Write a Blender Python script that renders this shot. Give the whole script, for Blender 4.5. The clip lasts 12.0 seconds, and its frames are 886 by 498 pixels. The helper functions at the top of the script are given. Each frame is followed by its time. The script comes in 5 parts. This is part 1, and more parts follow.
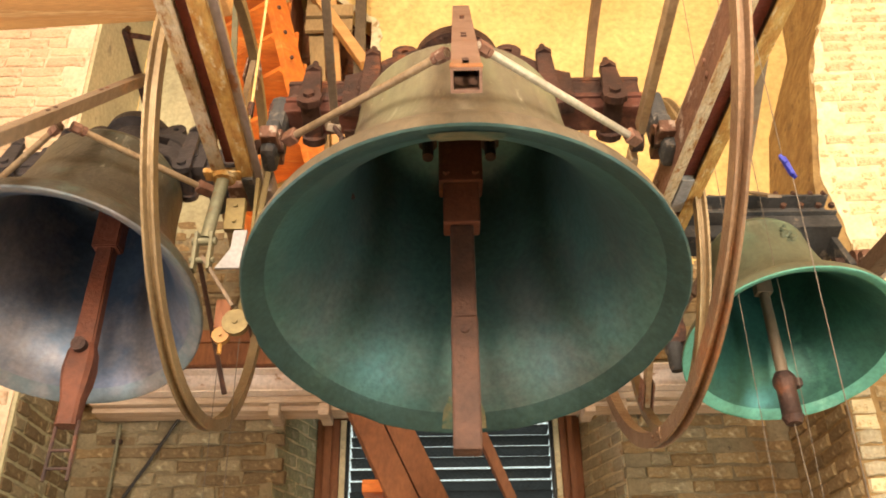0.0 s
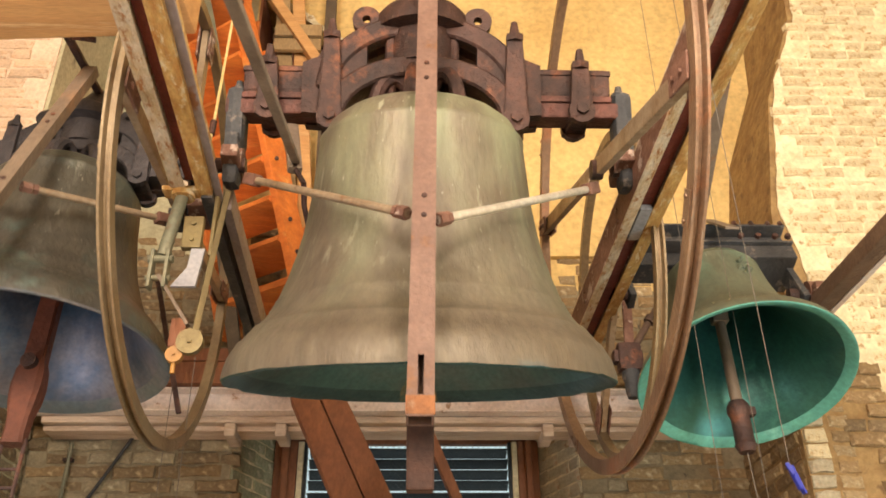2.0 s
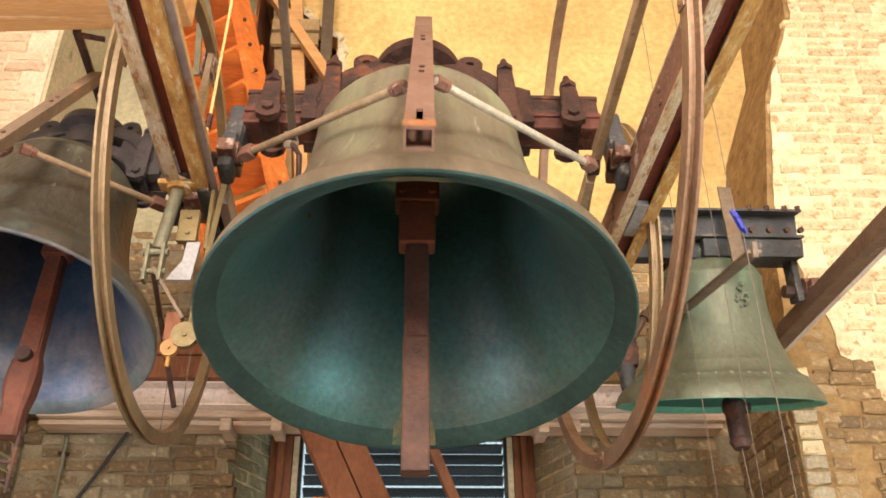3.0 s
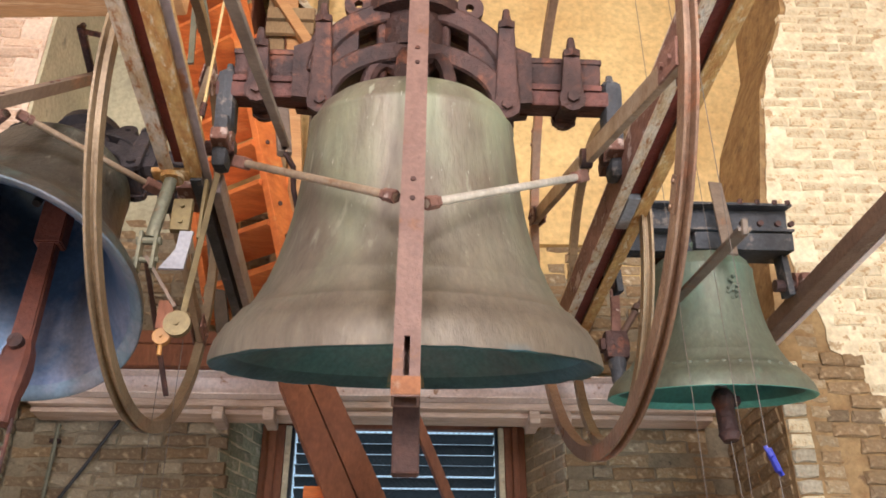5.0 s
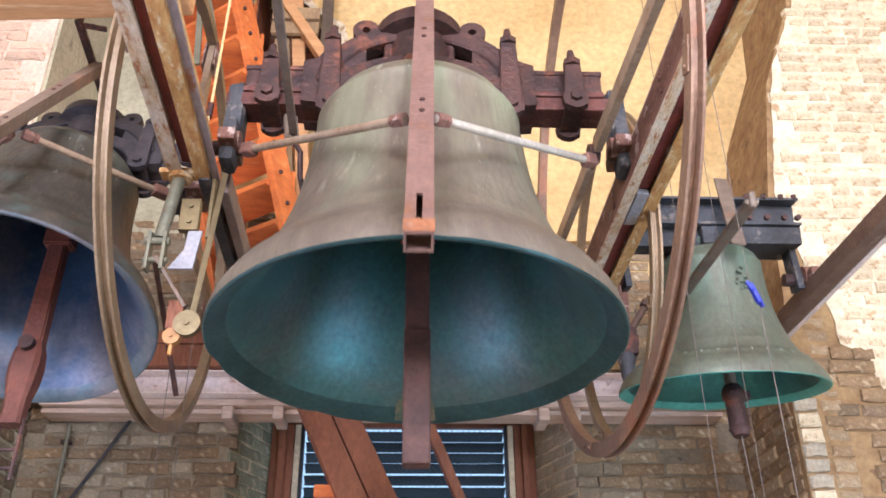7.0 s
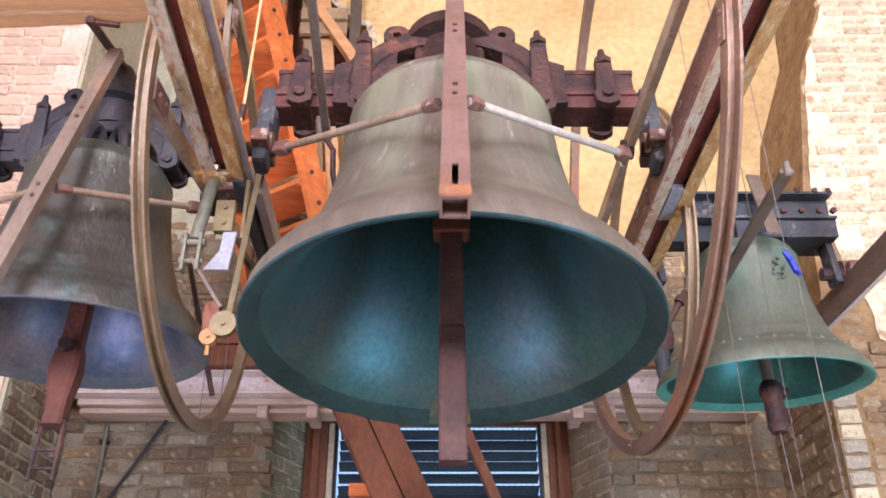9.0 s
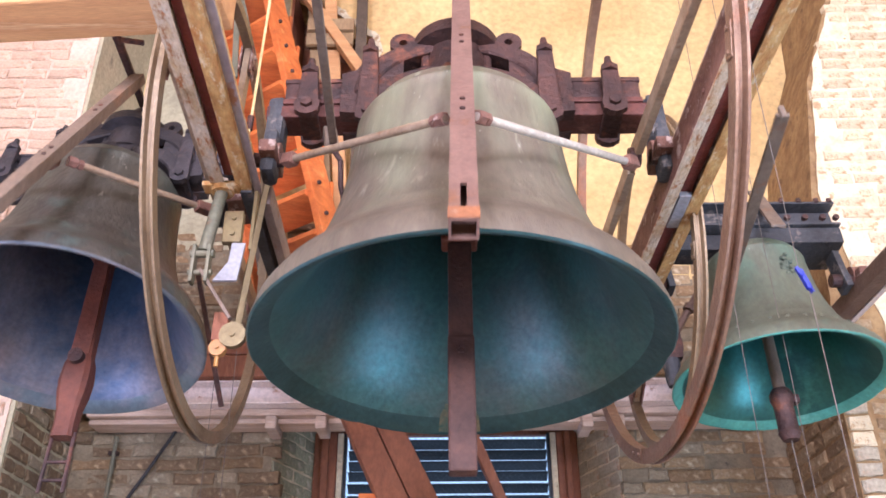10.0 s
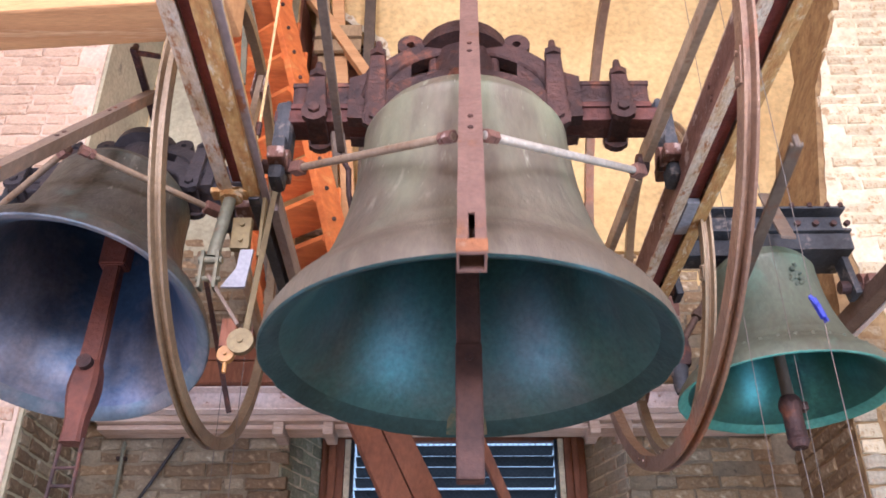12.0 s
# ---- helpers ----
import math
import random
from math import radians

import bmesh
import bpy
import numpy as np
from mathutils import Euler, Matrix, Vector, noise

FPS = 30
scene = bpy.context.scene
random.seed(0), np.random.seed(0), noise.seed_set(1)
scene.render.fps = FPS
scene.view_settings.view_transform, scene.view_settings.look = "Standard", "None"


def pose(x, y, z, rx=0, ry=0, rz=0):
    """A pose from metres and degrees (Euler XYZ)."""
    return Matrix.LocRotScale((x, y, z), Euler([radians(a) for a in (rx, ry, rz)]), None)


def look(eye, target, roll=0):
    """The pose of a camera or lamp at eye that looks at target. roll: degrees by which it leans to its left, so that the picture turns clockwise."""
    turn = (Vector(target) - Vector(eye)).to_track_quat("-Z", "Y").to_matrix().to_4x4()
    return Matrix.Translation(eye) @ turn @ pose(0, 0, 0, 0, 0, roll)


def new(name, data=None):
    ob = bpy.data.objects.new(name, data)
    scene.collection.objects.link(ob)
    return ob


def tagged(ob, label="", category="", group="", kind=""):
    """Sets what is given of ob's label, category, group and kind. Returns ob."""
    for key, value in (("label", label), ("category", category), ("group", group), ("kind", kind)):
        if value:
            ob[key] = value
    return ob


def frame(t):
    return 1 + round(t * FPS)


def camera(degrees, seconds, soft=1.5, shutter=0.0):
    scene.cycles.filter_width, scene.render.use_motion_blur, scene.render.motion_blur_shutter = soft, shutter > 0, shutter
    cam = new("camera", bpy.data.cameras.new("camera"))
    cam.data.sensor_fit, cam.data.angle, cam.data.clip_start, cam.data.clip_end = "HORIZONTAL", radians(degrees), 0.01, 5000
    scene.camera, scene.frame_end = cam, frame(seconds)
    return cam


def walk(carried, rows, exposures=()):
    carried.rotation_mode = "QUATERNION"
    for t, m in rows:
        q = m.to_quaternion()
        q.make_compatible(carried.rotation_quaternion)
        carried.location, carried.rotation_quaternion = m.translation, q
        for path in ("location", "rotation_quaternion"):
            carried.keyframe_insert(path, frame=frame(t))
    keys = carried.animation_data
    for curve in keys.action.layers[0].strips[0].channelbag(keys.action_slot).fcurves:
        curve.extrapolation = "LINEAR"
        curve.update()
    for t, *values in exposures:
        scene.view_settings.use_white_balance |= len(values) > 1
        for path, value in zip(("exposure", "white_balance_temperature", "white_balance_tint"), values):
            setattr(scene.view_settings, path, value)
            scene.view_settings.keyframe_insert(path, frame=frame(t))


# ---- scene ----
EZ = 1.6  # eye height above the floor
cam = camera(54.0, 12.0, soft=1.7, shutter=0.35)
PATH = [
    (0.0, -0.018, 0.008, -0.007, 0.13, 28.07, -0.74), (0.5, 0.000, 0.006, -0.004, -1.57, 28.87, -0.87),
    (1.0, 0.008, 0.002, -0.000, -2.19, 29.32, -0.88), (1.5, 0.006, 0.002, -0.004, -1.98, 29.35, -0.58),
    (2.0, 0.011, -0.001, -0.002, -2.31, 29.42, -0.62), (2.5, 0.013, -0.000, -0.004, -2.52, 29.35, -0.58),
    (3.0, 0.016, 0.002, -0.006, -2.51, 29.17, -0.44), (5.0, 0.021, -0.006, -0.008, -2.94, 28.56, -0.10),
    (5.5, 0.022, -0.006, -0.009, -3.13, 28.55, -0.13), (6.0, 0.022, -0.006, -0.010, -3.12, 28.54, -0.33),
    (6.5, 0.019, -0.005, -0.009, -2.87, 28.64, -0.22), (7.0, 0.014, -0.004, -0.012, -2.47, 28.47, -0.46),
    (9.0, -0.004, -0.000, -0.008, -0.37, 28.33, -0.13), (9.5, -0.006, 0.001, -0.010, -0.06, 28.66, 0.01),
    (10.0, -0.009, -0.001, -0.007, 0.13, 28.92, -0.33), (10.5, -0.011, -0.002, -0.006, 0.54, 29.08, -0.26),
    (11.0, -0.012, -0.004, -0.006, 0.81, 29.12, -0.11), (11.5, -0.015, -0.004, -0.005, 0.82, 29.15, -0.14),
    (12.0, -0.011, -0.004, -0.003, 0.66, 29.26, -0.02),
]


def eye_pose(x, y, z, yaw, pitch, roll):
    return pose(x, y, z + EZ, 90 + pitch, 0, yaw) @ pose(0, 0, 0, 0, 0, roll)


walk(cam, [(r[0], eye_pose(*r[1:])) for r in PATH],
     exposures=[(0.0, 0.12, 8800, 11), (0.5, 0.22, 8500, 11), (1.0, -0.13, 8400, 10), (1.5, -0.28, 8050, 9), (2.5, -0.25, 7550, 12),
                (3.2, 0.0, 7050, 12), (4.8, -0.37, 6050, 14), (5.5, -0.27, 5800, 15), (6.5, 0.0, 5500, 18), (7.2, 0.0, 5280, 18),
                (8.8, -0.02, 5300, 23), (9.5, 0.04, 5350, 26), (10.0, 0.09, 5300, 26), (10.5, 0.0, 5250, 27), (11.0, -0.22, 5250, 26), (12.0, -0.12, 5280, 25)])


# ---- light: daylight through two openings behind the camera, one added in each side wall and the louvred window ----
world = bpy.data.worlds.new("sky")
scene.world = world
world.use_nodes = True
sky = world.node_tree.nodes.new("ShaderNodeTexSky")
sky.sky_type, sky.sun_disc = "NISHITA", False
sky.sun_elevation, sky.sun_rotation = radians(38), radians(200)
world.node_tree.nodes["Background"].inputs["Strength"].default_value = 0.15
world.node_tree.links.new(sky.outputs[0], world.node_tree.nodes["Background"].inputs[0])


def window_light(name, eye, target, w, h, power, colour):
    d = bpy.data.lights.new(name, "AREA")
    d.shape, d.size, d.size_y, d.energy, d.color = "RECTANGLE", w, h, power, colour
    ob = new(name, d)
    ob.matrix_world = look(eye, target)
    return ob


# openings in the wall behind the camera: (centre x, centre z above the eye, width, height)
OPENINGS = [(-1.25, 2.3, 1.1, 2.0), (1.25, 2.3, 1.1, 2.0)]
SIDE_Y, SIDE_Z = (0.3, 1.7), (-1.05, 0.45)  # added low openings in the two side walls, out of view
window_light("opening_light", (-1.25, -1.72, EZ + 2.3), (-0.2, 3.0, EZ + 3.2), 1.1, 2.0, 330, (1.0, 0.915, 0.83))
window_light("opening_light", (1.25, -1.72, EZ + 2.3), (1.6, 3.0, EZ + 3.2), 1.1, 2.0, 350, (1.0, 0.915, 0.83))
# two added cool lamps, unseen, placed for the highlights inside the bells
window_light("opening_light", (-3.12, 1.0, EZ - 0.3), (0.0, 2.6, EZ + 1.3), 1.4, 1.5, 62, (0.84, 0.86, 1.0))
window_light("opening_light", (3.12, 1.0, EZ - 0.3), (0.0, 2.6, EZ + 1.3), 1.4, 1.5, 84, (0.62, 0.88, 1.0))


# ---- materials ----
def surf(name, base, dark, spot=None, scale=6.0, amount=0.5, rough=0.7, metal=0.0, bump=0.3, grain=60.0,
         spots=3.0, spot_at=0.58, sharp=0.1, stretch=(1, 1, 1), island=False, vary=0.12, spec=0.5):
    """A worn surface: two tones in large stains, fine grain, a third colour in patches, relief."""
    m = bpy.data.materials.new(name)
    m.use_nodes = True
    nt = m.node_tree
    n, ln = nt.nodes, nt.links.new
    b = n["Principled BSDF"]
    tc = n.new("ShaderNodeTexCoord")
    mp = n.new("ShaderNodeMapping")
    mp.inputs["Scale"].default_value = stretch
    ln(tc.outputs["Object"], mp.inputs[0])

    def noise_tex(sc, det, rg=0.6):
        t = n.new("ShaderNodeTexNoise")
        t.inputs["Scale"].default_value, t.inputs["Detail"].default_value, t.inputs["Roughness"].default_value = sc, det, rg
        ln(mp.outputs[0], t.inputs["Vector"])
        return t

    def ramp(src, a, z):
        r = n.new("ShaderNodeMapRange")
        r.inputs["From Min"].default_value, r.inputs["From Max"].default_value = a, z
        ln(src, r.inputs[0])
        return r.outputs[0]

    def mix(fac, a, c, mode="MIX"):
        x = n.new("ShaderNodeMix")
        x.data_type, x.blend_type = "RGBA", mode
        if isinstance(fac, float):
            x.inputs[0].default_value = fac
        else:
            ln(fac, x.inputs[0])
        for i, v in ((6, a), (7, c)):
            if isinstance(v, tuple):
                x.inputs[i].default_value = (*v, 1)
            else:
                ln(v, x.inputs[i])
        return x.outputs[2]

    big, fine = noise_tex(scale, 6), noise_tex(grain, 4)
    col = mix(ramp(big.outputs[0], 0.5 - 0.5 * (1 - amount) * 0.6 - 0.05, 0.68), base, dark)
    if spot:
        sp = noise_tex(spots, 8, 0.7)
        col = mix(ramp(sp.outputs[0], spot_at, spot_at + sharp), col, spot)
    grainy = mix(ramp(fine.outputs[0], 0.3, 0.75), (0.78, 0.78, 0.78), (1.15, 1.15, 1.15))
    col = mix(1.0, col, grainy, "MULTIPLY")
    rnd = n.new("ShaderNodeNewGeometry").outputs["Random Per Island"] if island else n.new("ShaderNodeObjectInfo").outputs["Random"]
    tone = n.new("ShaderNodeMapRange")
    tone.inputs["To Min"].default_value, tone.inputs["To Max"].default_value = 1 - vary, 1 + vary
    ln(rnd, tone.inputs[0])
    comb = n.new("ShaderNodeCombineColor")
    for i in range(3):
        ln(tone.outputs[0], comb.inputs[i])
    col = mix(1.0, col, comb.outputs[0], "MULTIPLY")
    ln(col, b.inputs["Base Color"])
    rr = n.new("ShaderNodeMapRange")
    rr.inputs["To Min"].default_value, rr.inputs["To Max"].default_value = max(rough - 0.12, 0.05), min(rough + 0.15, 1)
    ln(big.outputs[0], rr.inputs[0])
    ln(rr.outputs[0], b.inputs["Roughness"])
    b.inputs["Metallic"].default_value = metal
    b.inputs["Specular IOR Level"].default_value = spec
    bp = n.new("ShaderNodeBump")
    bp.inputs["Strength"].default_value, bp.inputs["Distance"].default_value = bump, 0.01
    add = n.new("ShaderNodeMath")
    ln(big.outputs[0], add.inputs[0])
    ln(fine.outputs[0], add.inputs[1])
    ln(add.outputs[0], bp.inputs["Height"])
    ln(bp.outputs[0], b.inputs["Normal"])
    return m


PLASTER = surf("ochre_plaster", (0.72, 0.53, 0.24), (0.58, 0.39, 0.16), (0.46, 0.31, 0.14), 1.7, 0.6, 0.9, bump=1.0, grain=24, spots=4.5, spot_at=0.60, sharp=0.12)
PLASTER_GREY = surf("grey_lime_plaster", (0.50, 0.465, 0.315), (0.35, 0.325, 0.225), (0.24, 0.22, 0.16), 3, 0.6, 0.9, bump=0.8, grain=40, spots=7, spot_at=0.60, sharp=0.1)
# brown plaster; the shade of the right return is put into its colour
PLASTER_BROWN = surf("brown_shaded_plaster", (0.36, 0.24, 0.11), (0.22, 0.125, 0.055), (0.17, 0.10, 0.05), 9, 0.7, 0.9, bump=1.0, grain=22, spots=8, spot_at=0.58, sharp=0.06)
BRICK_WHITE = surf("limewashed_brick", (0.78, 0.70, 0.52), (0.58, 0.48, 0.31), (0.42, 0.28, 0.15), 11, 0.6, 0.9, bump=1.0, grain=45, spots=10, spot_at=0.59, sharp=0.05, vary=0.14)
BRICK_PINK = surf("pinkish_limewashed_brick", (0.74, 0.60, 0.47), (0.60, 0.42, 0.30), (0.50, 0.24, 0.13), 9, 0.5, 0.9, bump=0.7, grain=70, spots=7, spot_at=0.64, vary=0.14)
BRICK_TAN = surf("tan_brick", (0.40, 0.295, 0.17), (0.27, 0.19, 0.105), (0.50, 0.42, 0.29), 9, 0.6, 0.9, bump=1.0, grain=45, spots=9, vary=0.17)
BRICK_GREY = surf("grey_tan_brick", (0.36, 0.30, 0.205), (0.24, 0.195, 0.13), (0.44, 0.39, 0.28), 9, 0.6, 0.9, bump=1.0, grain=45, spots=9, vary=0.17)
BRICK_RED = surf("red_brick", (0.30, 0.12, 0.06), (0.19, 0.07, 0.04), (0.40, 0.25, 0.16), 8, 0.5, 0.9, bump=0.7, grain=70, spots=6, vary=0.2)
# darker brick; on the left wall its tone carries the shade there
BRICK_DARK = surf("dark_brick", (0.235, 0.165, 0.095), (0.14, 0.095, 0.055), (0.34, 0.26, 0.16), 9, 0.6, 0.9, bump=1.0, grain=45, spots=9, vary=0.17)
LIMEWASH = surf("flaking_limewash", (0.80, 0.71, 0.52), (0.60, 0.50, 0.33), (0.42, 0.29, 0.16), 8, 0.6, 0.9, bump=1.0, grain=35, spots=9, spot_at=0.57, sharp=0.05)
LIMEWASH_PINK = surf("pinkish_limewash", (0.76, 0.62, 0.50), (0.62, 0.46, 0.35), (0.46, 0.28, 0.18), 6, 0.5, 0.9, bump=0.8, grain=40, spots=6, spot_at=0.62)
MORTAR = surf("dirty_lime_mortar", (0.285, 0.235, 0.155), (0.19, 0.15, 0.10), (0.11, 0.085, 0.06), 9, 0.6, 0.95, bump=0.9, grain=50, spots=12, spot_at=0.60, sharp=0.06)
# unseen floor, made pale so that it throws light up at the beams
FLOORING = surf("pale_bounce_floor", (0.52, 0.42, 0.30), (0.38, 0.29, 0.19), None, 4, 0.5, 0.8)
BRONZE = surf("patinated_bronze", (0.205, 0.170, 0.128), (0.135, 0.106, 0.080), (0.215, 0.215, 0.150), 3.0, 0.6, 0.52, metal=0.3, bump=0.45, grain=38, spots=2.6, spot_at=0.5, sharp=0.2, stretch=(1, 1, 0.3))
BRONZE_RELIEF = surf("rubbed_bronze_relief", (0.15, 0.125, 0.095), (0.085, 0.068, 0.05), (0.17, 0.18, 0.13), 12, 0.6, 0.5, metal=0.3, bump=0.4, grain=60, spots=9)
BRONZE_DARK = surf("dark_bronze", (0.082, 0.074, 0.060), (0.046, 0.043, 0.040), (0.070, 0.098, 0.088), 4.5, 0.7, 0.46, metal=0.35, bump=0.6, grain=40, spots=5.5, spot_at=0.53, sharp=0.12, stretch=(1, 1, 0.7))
BRONZE_GREEN = surf("green_bronze", (0.125, 0.145, 0.105), (0.095, 0.088, 0.062), (0.115, 0.21, 0.155), 4, 0.55, 0.55, metal=0.25, bump=0.3, grain=55, spots=3, spot_at=0.54, sharp=0.2, stretch=(1, 1, 0.5))
INSIDE = surf("verdigris_inside", (0.085, 0.20, 0.20), (0.052, 0.13, 0.135), (0.13, 0.155, 0.155), 3, 0.6, 0.45, metal=0.68, bump=0.12, grain=50, spots=1.6, spot_at=0.47, sharp=0.25)
# blue skylight and pale mauve reflections are put into this colour
INSIDE_BLUE = surf("blue_sky_tinted_inside", (0.075, 0.125, 0.195), (0.04, 0.075, 0.135), (0.22, 0.205, 0.235), 2.2, 0.55, 0.40, metal=0.55, bump=0.12, grain=50, spots=1.5, spot_at=0.47, sharp=0.2)
INSIDE_AQUA = surf("aqua_verdigris_inside", (0.034, 0.150, 0.132), (0.018, 0.085, 0.078), (0.05, 0.20, 0.17), 4, 0.5, 0.36, metal=0.5, bump=0.15, grain=50)
LIP = surf("dark_green_lip", (0.040, 0.105, 0.107), (0.024, 0.066, 0.070), (0.06, 0.14, 0.14), 5, 0.6, 0.46, metal=0.45, bump=0.25, grain=50, spots=6, spot_at=0.6)
# pale lilac patches: worn lip together with reflected light painted in
LIP_BLUE = surf("pale_blue_lip", (0.11, 0.155, 0.185), (0.065, 0.10, 0.13), (0.23, 0.215, 0.24), 5, 0.5, 0.42, metal=0.3, bump=0.2, grain=50, spots=2.5, spot_at=0.47, sharp=0.2)
WORN = surf("worn_bronze", (0.22, 0.17, 0.095), (0.09, 0.11, 0.075), (0.05, 0.10, 0.08), 14, 0.5, 0.45, metal=0.4, bump=0.2, spots=9, spot_at=0.5)
STEEL_CREAM = surf("flaking_cream_steel", (0.70, 0.62, 0.51), (0.55, 0.38, 0.20), (0.38, 0.15, 0.045), 16, 0.6, 0.6, metal=0.05, bump=0.7, grain=70, spots=24, spot_at=0.52, sharp=0.10, stretch=(1.5, 0.6, 1))
STEEL_LILAC = surf("grey_lilac_painted_steel", (0.36, 0.30, 0.29), (0.25, 0.19, 0.18), (0.27, 0.11, 0.045), 7, 0.5, 0.6, metal=0.1, bump=0.4, grain=60, spots=8, spot_at=0.58, sharp=0.06, stretch=(1, 0.5, 1))
STEEL_WEB = surf("rust_brown_web", (0.23, 0.115, 0.085), (0.12, 0.05, 0.034), (0.42, 0.32, 0.28), 12, 0.6, 0.7, metal=0.1, bump=0.7, grain=60, spots=12, spot_at=0.56, sharp=0.05, stretch=(1, 0.6, 1))
LIP_AQUA = surf("aqua_lip", (0.09, 0.34, 0.285), (0.06, 0.25, 0.21), (0.16, 0.42, 0.36), 6, 0.5, 0.5, metal=0.1, bump=0.2, grain=50)
OLD_BAR = surf("grey_brown_worn_bar", (0.21, 0.155, 0.115), (0.13, 0.09, 0.065), (0.26, 0.14, 0.08), 5, 0.5, 0.6, metal=0.1, bump=0.35, grain=70, spots=4, stretch=(1, 1, 0.4))
# lit copy of the stay rod: its bright reflection is in the colour
STRUT_LIT = surf("lit_zinc_rod", (0.66, 0.62, 0.55), (0.50, 0.45, 0.38), (0.32, 0.18, 0.09), 12, 0.5, 0.35, metal=0.4, bump=0.3, spots=14, spot_at=0.64)
LEDGE = surf("pale_weathered_board", (0.60, 0.47, 0.38), (0.43, 0.31, 0.23), (0.70, 0.60, 0.52), 5, 0.6, 0.8, bump=0.5, spots=6, stretch=(0.4, 3, 3))
BRICK_REVEAL = surf("whitish_grey_brick", (0.54, 0.48, 0.37), (0.38, 0.33, 0.24), (0.44, 0.26, 0.16), 9, 0.5, 0.9, bump=0.9, grain=60, spots=6, spot_at=0.6, vary=0.24)
BRICK_GREENISH = surf("greenish_grey_brick", (0.37, 0.38, 0.27), (0.24, 0.25, 0.17), (0.46, 0.43, 0.33), 9, 0.6, 0.9, bump=1.0, grain=50, spots=8, vary=0.2)
BRICK_BROWN = surf("brown_brick", (0.31, 0.205, 0.105), (0.20, 0.13, 0.068), (0.40, 0.30, 0.18), 9, 0.6, 0.9, bump=1.0, grain=45, spots=9, vary=0.17)
IRON_DARK = surf("blue_black_cast_iron", (0.055, 0.047, 0.052), (0.026, 0.023, 0.027), (0.10, 0.052, 0.040), 8, 0.7, 0.58, metal=0.3, bump=0.7, grain=55, spots=7, spot_at=0.58)
IRON = surf("dark_rusted_cast_iron", (0.083, 0.038, 0.031), (0.030, 0.018, 0.018), (0.165, 0.060, 0.034), 8, 0.7, 0.58, metal=0.35, bump=0.8, grain=55, spots=7, spot_at=0.55)
IRON_RED = surf("red_oxide_cast_iron", (0.13, 0.042, 0.031), (0.062, 0.025, 0.022), (0.20, 0.09, 0.065), 8, 0.7, 0.58, metal=0.25, bump=0.7, grain=55, spots=7)
IRON_BLUE = surf("blue_black_iron", (0.066, 0.068, 0.076), (0.030, 0.031, 0.036), (0.17, 0.145, 0.13), 6, 0.6, 0.68, metal=0.1, bump=0.6, grain=60, spots=9, spot_at=0.57, sharp=0.07, spec=0.4)
STEEL_RUST = surf("rusty_painted_steel", (0.62, 0.40, 0.15), (0.42, 0.18, 0.045), (0.70, 0.58, 0.38), 20, 0.7, 0.65, metal=0.05, bump=0.7, grain=70, spots=22, spot_at=0.54, sharp=0.08, stretch=(1.5, 0.55, 1))
STEEL_BROWN = surf("brown_rusted_steel", (0.18, 0.112, 0.08), (0.11, 0.064, 0.046), (0.30, 0.23, 0.18), 6, 0.5, 0.7, metal=0.15, bump=0.5, grain=60, spots=6)
GREY_STEEL = surf("grey_brown_steel", (0.24, 0.19, 0.15), (0.15, 0.11, 0.085), (0.25, 0.12, 0.06), 6, 0.5, 0.6, metal=0.3, bump=0.3, spots=7, spot_at=0.6)
# brownish red of the shaded webs, put into a colour of its own
WEB_SHADE = surf("red_web_shade", (0.20, 0.034, 0.020), (0.12, 0.022, 0.015), None, 8, 0.5, 0.7, bump=0.4)
STEEL_WHITE = surf("white_painted_steel", (0.80, 0.71, 0.67), (0.64, 0.51, 0.46), (0.36, 0.19, 0.11), 4, 0.6, 0.6, bump=0.3, spots=8, spot_at=0.62, sharp=0.06)
RUST_ORANGE = surf("orange_brown_rust", (0.34, 0.135, 0.055), (0.20, 0.080, 0.036), (0.30, 0.19, 0.13), 9, 0.6, 0.7, metal=0.1, bump=0.6, grain=60, spots=10)
CLAPPER_BROWN = surf("dark_brown_clapper_iron", (0.115, 0.050, 0.036), (0.062, 0.030, 0.024), (0.16, 0.075, 0.048), 7, 0.6, 0.58, metal=0.15, bump=0.5, grain=50, spec=0.4)
CLAPPER_RED = surf("red_brown_clapper_iron", (0.17, 0.050, 0.028), (0.085, 0.030, 0.021), (0.25, 0.082, 0.036), 6, 0.6, 0.58, metal=0.1, bump=0.5, grain=50, spec=0.4)
BAR = surf("mauve_brown_painted_bar", (0.225, 0.135, 0.110), (0.165, 0.093, 0.075), (0.23, 0.10, 0.04), 5, 0.6, 0.5, metal=0.15, bump=0.35, grain=60, spots=5, spot_at=0.6)
STRUT = surf("weathered_zinc_rod", (0.42, 0.33, 0.24), (0.28, 0.19, 0.12), (0.24, 0.11, 0.045), 9, 0.5, 0.45, metal=0.35, bump=0.3, spots=14, spot_at=0.58)
WHEEL = surf("worn_painted_wheel_rim", (0.265, 0.165, 0.105), (0.17, 0.095, 0.06), (0.34, 0.125, 0.055), 5, 0.6, 0.42, metal=0.3, bump=0.4, grain=60, spots=3, spot_at=0.52, sharp=0.15)
WHEEL_GREY = surf("grey_brown_wheel_rim", (0.27, 0.195, 0.115), (0.165, 0.11, 0.062), (0.25, 0.105, 0.048), 5, 0.5, 0.42, metal=0.3, bump=0.4, grain=70, spots=3, spot_at=0.58, sharp=0.15)
